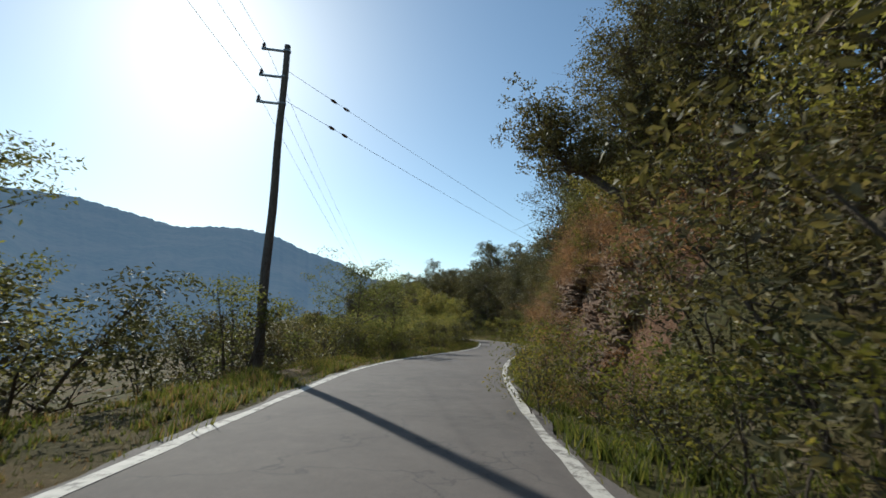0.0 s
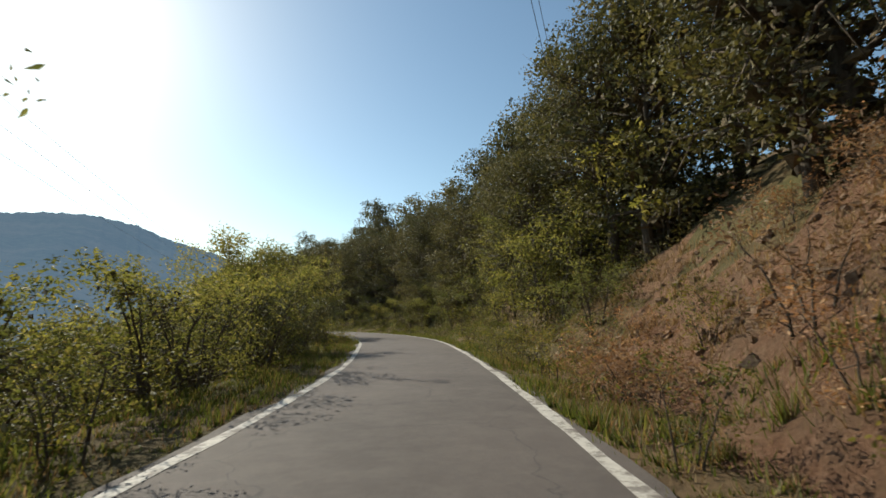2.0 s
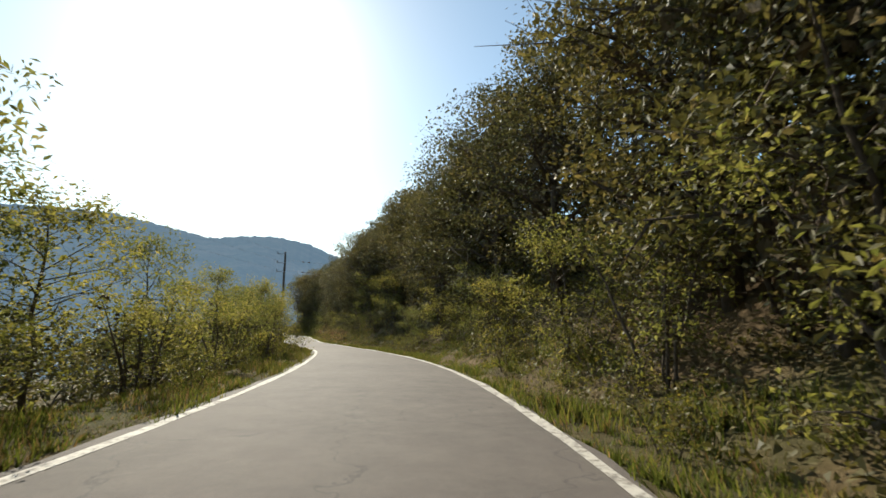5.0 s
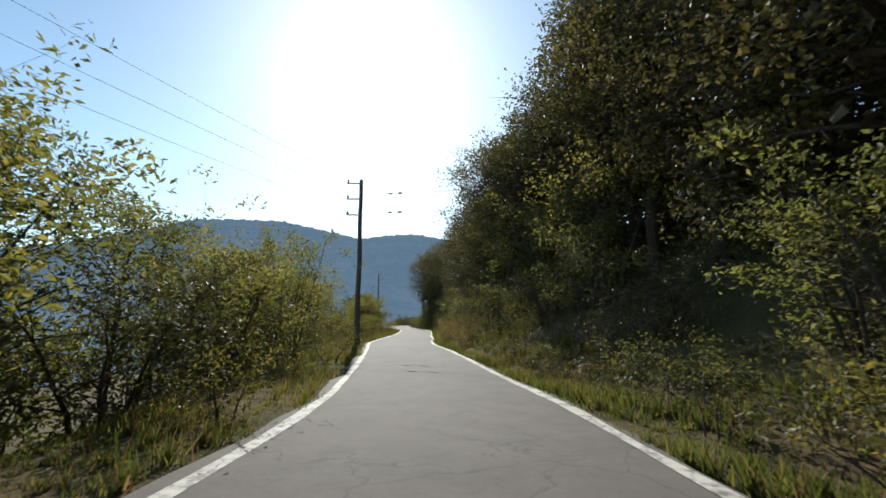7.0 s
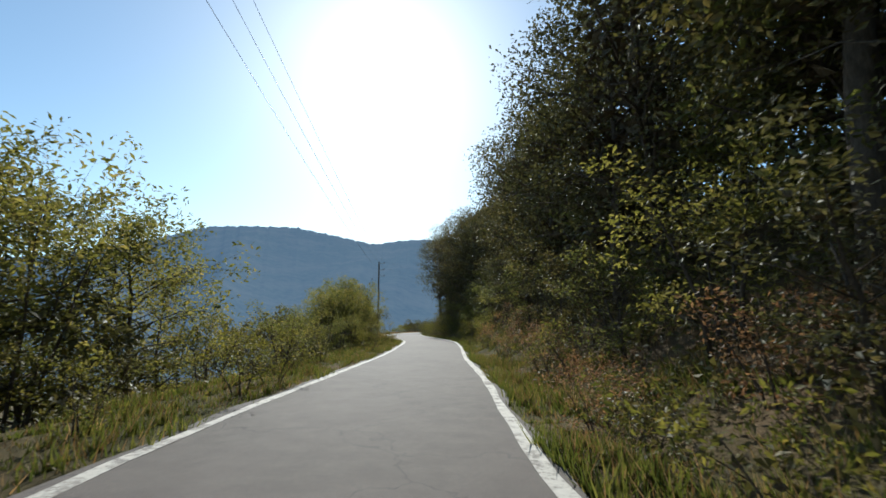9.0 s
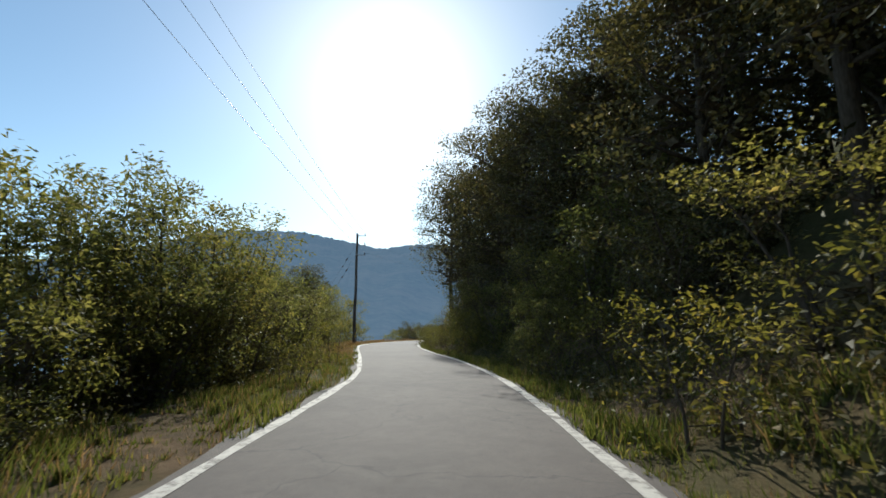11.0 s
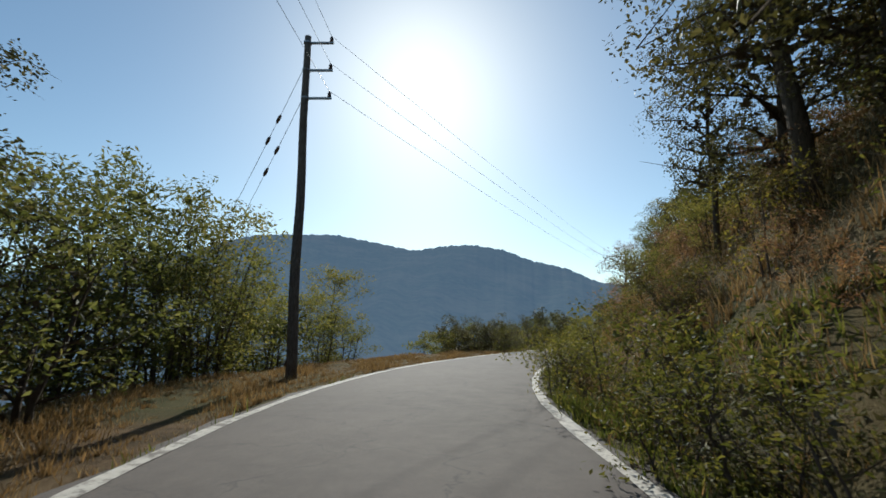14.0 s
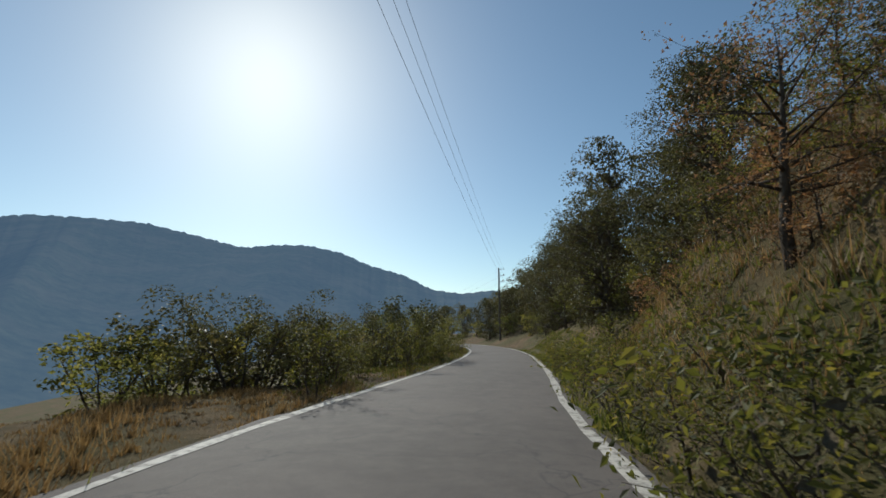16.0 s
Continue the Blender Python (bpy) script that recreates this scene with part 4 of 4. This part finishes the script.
# ---------------------------------------------------------------- poles and lines
def power_pole(x, y, height, arm_turn, label):
    ob = new("power_pole")
    z = on_ground(x, y)
    n = 12
    axis = [(0.02 * math.sin(i * 1.3), 0.02 * math.cos(i * 0.9), -0.4 + (height + 0.4) * i / n) for i in range(n + 1)]
    v, f = tube(axis, [0.17 - 0.065 * i / n for i in range(n + 1)], 14)
    part("shaft", mesh_of("shaft", v, f, POLE_WOOD, True), None, ob)
    c, s = math.cos(arm_turn), math.sin(arm_turn)
    tips = []
    for k in range(3):
        h = height - 0.22 - 0.98 * k
        bm = bmesh.new()
        bmesh.ops.create_cube(bm, size=1.0, matrix=Matrix.Translation((0.42, 0, h)) @ Matrix.Diagonal((0.86, 0.07, 0.07, 1)))
        bmesh.ops.bevel(bm, geom=bm.edges[:], offset=0.008, segments=1, affect="EDGES")
        bmesh.ops.create_cone(bm, cap_ends=True, segments=12, radius1=0.135, radius2=0.135, depth=0.06, matrix=Matrix.Translation((0, 0, h)))
        bmesh.ops.rotate(bm, verts=bm.verts[:], matrix=Matrix.Rotation(arm_turn, 3, "Z"))
        arm = part("crossarm", bm, STEEL, ob, "short steel bracket")
        bm = bmesh.new()
        px, py = c * 0.78, s * 0.78
        for j, (r, dz) in enumerate(((0.035, 0.05), (0.07, 0.09), (0.05, 0.13), (0.065, 0.17), (0.03, 0.22))):
            bmesh.ops.create_cone(bm, cap_ends=True, segments=10, radius1=r, radius2=r * 0.7, depth=0.045, matrix=Matrix.Translation((px, py, h + dz)))
        part("insulator", bm, GLASS_BROWN, arm, "brown glazed insulator")
        tips.append(Vector((x + px, y + py, z + h + 0.24)))
    ob.matrix_basis = Matrix.Translation((x, y, z))
    tagged(ob, label, "power pole", "power poles")
    return tips


def cable(name, a, b, sag, radius, label, beads=()):
    """A hanging wire; beads: how far along it, in metres, strain insulators sit."""
    a, b = Vector(a), Vector(b)
    n = 28
    pts = [a.lerp(b, i / n) - Vector((0, 0, 4 * sag * (i / n) * (1 - i / n))) for i in range(n + 1)]
    v, f = tube(pts, [radius] * (n + 1), 5)
    ob = new(name)
    part("strand", mesh_of("strand", v, f, WIRE, True), None, ob)
    d = (b - a).normalized()
    for w in beads:
        u = w / (b - a).length
        c = a + d * w - Vector((0, 0, 4 * sag * u * (1 - u)))
        v, f = tube([c - d * 0.16, c - d * 0.1, c, c + d * 0.1, c + d * 0.16], [0.025, 0.05, 0.058, 0.05, 0.025], 10)
        part("insulator", mesh_of("insulator", v, f, GLASS_BROWN, True), None, ob, "brown strain insulator")
    return tagged(ob, label, "cable", "overhead cables")


pole_label = "tall weathered wooden power pole with three brackets"
POLES = [(-5.7, 14.9, 11.4, radians(190)), (-13.2, 113.7, 9.9, radians(203)), (-45.5, 174.45, 10.9, radians(28)), (-42.5, 254.0, 11.0, radians(10))]
TIPS = [power_pole(*p, pole_label) for p in POLES]
back = [t + Vector((4, -75, 0)) for t in TIPS[0]]
ahead = [t + Vector((-30, 70, -3)) for t in TIPS[3]]
for p, q in zip([back, *TIPS], [*TIPS, ahead]):
    for a, b in zip(p, q):
        cable("power_line", a, b, 0.9 if (b - a).length < 90 else 1.6, 0.0065, "thin dark overhead power line")
# stays with pairs of strain insulators
for k, (dx, dy, dz) in ((0, (17.0, 26.0, -1.6)), (1, (15.0, -3.0, -1.4)), (2, (-6.0, 0.5, -7.5))):
    x, y, h, w = POLES[k]
    for i in range(2):
        top = Vector((x, y, on_ground(x, y) + h - 0.9 - 1.1 * i))
        end = top + Vector((dx, dy, dz)) * (1.0 - 0.08 * i)
        cable("stay_wire", top, end, 0.15, 0.008, "stay wire with strain insulators", (2.3, 3.0) if k < 2 else (2.0, 2.8))


# ---------------------------------------------------------------- rock face
def rock_face():
    """Layered outcrop along the foot of the hillside, block by block."""
    ob = tagged(new("rock_face"), "layered brown rock outcrop beside the road", "rock", kind="structure")
    rng = np.random.default_rng(8)
    shapes = []
    for k in range(10):
        bm = bmesh.new()
        bmesh.ops.create_cube(bm, size=1.0)
        for v in bm.verts:
            v.co += Vector(rng.normal(0, 0.075, 3))
        me = bpy.data.meshes.new("stone")
        bm.to_mesh(me)
        bm.free()
        me.materials.append(ROCK)
        shapes.append(me)
    s0, s1, DIP = 9.5, 22.4, 0.19
    count = 0
    z = -0.9
    rest = []
    while z < 6.2:
        dz = rng.uniform(0.03, 0.085)
        layer, long_run = rng.normal(0, 0.045), rng.uniform(0.6, 2.4)
        s = s0 + rng.uniform(0, 0.5)
        while s < s1:
            ds = rng.uniform(0.07, 0.3) * (0.7 + 4 * dz) * (long_run if rng.random() < 0.4 else 1.0)
            h = z + DIP * (s - 15.0) + 0.1 * math.sin(s * 0.7)
            edge = min((h - 0.2) / 0.4, (3.5 + 0.8 * noise.noise((s * 0.7, 4.0, 1.0)) - h) / 0.5, (23.0 - s - max(0.0, h - 2.6) * 0.9) / 3.0, (s - s0 - max(0.0, h - 3.6) * 0.7) / 0.6)
            if rng.random() < min(0.95, 1.2 + 2.9 * noise.noise((s * 0.4, h * 0.55, 2.0)), edge):
                o = 1.12 + 0.5 * math.sin(s * 0.21) + 0.12 * max(0.0, s - 20.0) + h / 2.5 + rng.normal(0, 0.03) + 0.2 * noise.noise((s * 0.55, h * 0.9, 7.0)) + layer
                x, y, turn = beside(s, o)
                m = (Matrix.Translation((x, y, h + level(y))) @ Matrix.Rotation(turn + math.pi / 2 + rng.normal(0, 0.12), 4, "Z")
                     @ Matrix.Rotation(rng.normal(-DIP, 0.05), 4, "Y") @ Matrix.Rotation(rng.normal(0, 0.06), 4, "X") @ Matrix.Diagonal((ds * 1.06, rng.uniform(0.3, 0.46), dz * 1.04, 1)))
                me = shapes[rng.integers(10)]
                if count < 300 and 12 < s < 24 and 0.8 < h < 3.2 and dz > 0.06 and ds > 0.13:
                    st = new("stone", me)
                    st.parent = ob
                    st.matrix_basis = m
                    count += 1
                else:
                    rest.append((me, m))
            s += ds
        z += dz * 0.97
    # dry tufts and small shrubs rooted in the cracks
    for k in range(90):
        s, z = rng.uniform(10, 23.5), rng.uniform(0.5, 4.6)
        if noise.noise((s * 0.5, z * 0.7, 9.0)) > -0.15:
            x, y, h = beside(s, 1.05 + 0.5 * math.sin(s * 0.21) + 0.12 * max(0.0, s - 20.0) + z / 2.5)
            put((RUSSETS + RUSSETS + SHRUBS)[rng.integers(7)], x, y, rng.uniform(0, 6.28), rng.uniform(0.28, 0.6), 1.0, 0.05, z + float(level(y)))
    verts, faces = [], []
    for me, m in rest:
        n = len(verts)
        verts += [m @ v.co for v in me.vertices]
        faces += [tuple(i + n for i in p.vertices) for p in me.polygons]
    if verts:
        tagged(part("small_stones", mesh_of("small_stones", verts, faces, ROCK), None, ob), kind="stuff")


def loose_stones():
    """Broken stones lying on the bare earth bank, too many and too small to count."""
    rng = np.random.default_rng(17)
    cube = [(-1, -1, -1), (1, -1, -1), (1, 1, -1), (-1, 1, -1), (-1, -1, 1), (1, -1, 1), (1, 1, 1), (-1, 1, 1)]
    sides = [(0, 3, 2, 1), (4, 5, 6, 7), (0, 1, 5, 4), (1, 2, 6, 5), (2, 3, 7, 6), (3, 0, 4, 7)]
    verts, faces = [], []
    for k in range(900):
        s, o = rng.uniform(17, 39), 1.2 + 3.6 * rng.random() ** 0.8
        x, y, turn = beside(s, o)
        r = 0.02 + 0.085 * rng.random() ** 3
        m = Matrix.Translation((x, y, on_ground(x, y) + 0.2 * r)) @ Euler(rng.uniform(0, 6.28, 3)).to_matrix().to_4x4() @ Matrix.Diagonal((r, r * rng.uniform(0.6, 1), r * rng.uniform(0.4, 0.9), 1))
        n = len(verts)
        verts += [m @ (Vector(c) * rng.uniform(0.65, 1.1)) for c in cube]
        faces += [tuple(i + n for i in f) for f in sides]
    tagged(new("loose_stones", mesh_of("loose_stones", verts, faces, ROCK)), "broken pale stones scattered on the red earth bank", "stones", kind="stuff")


rock_face()
loose_stones()
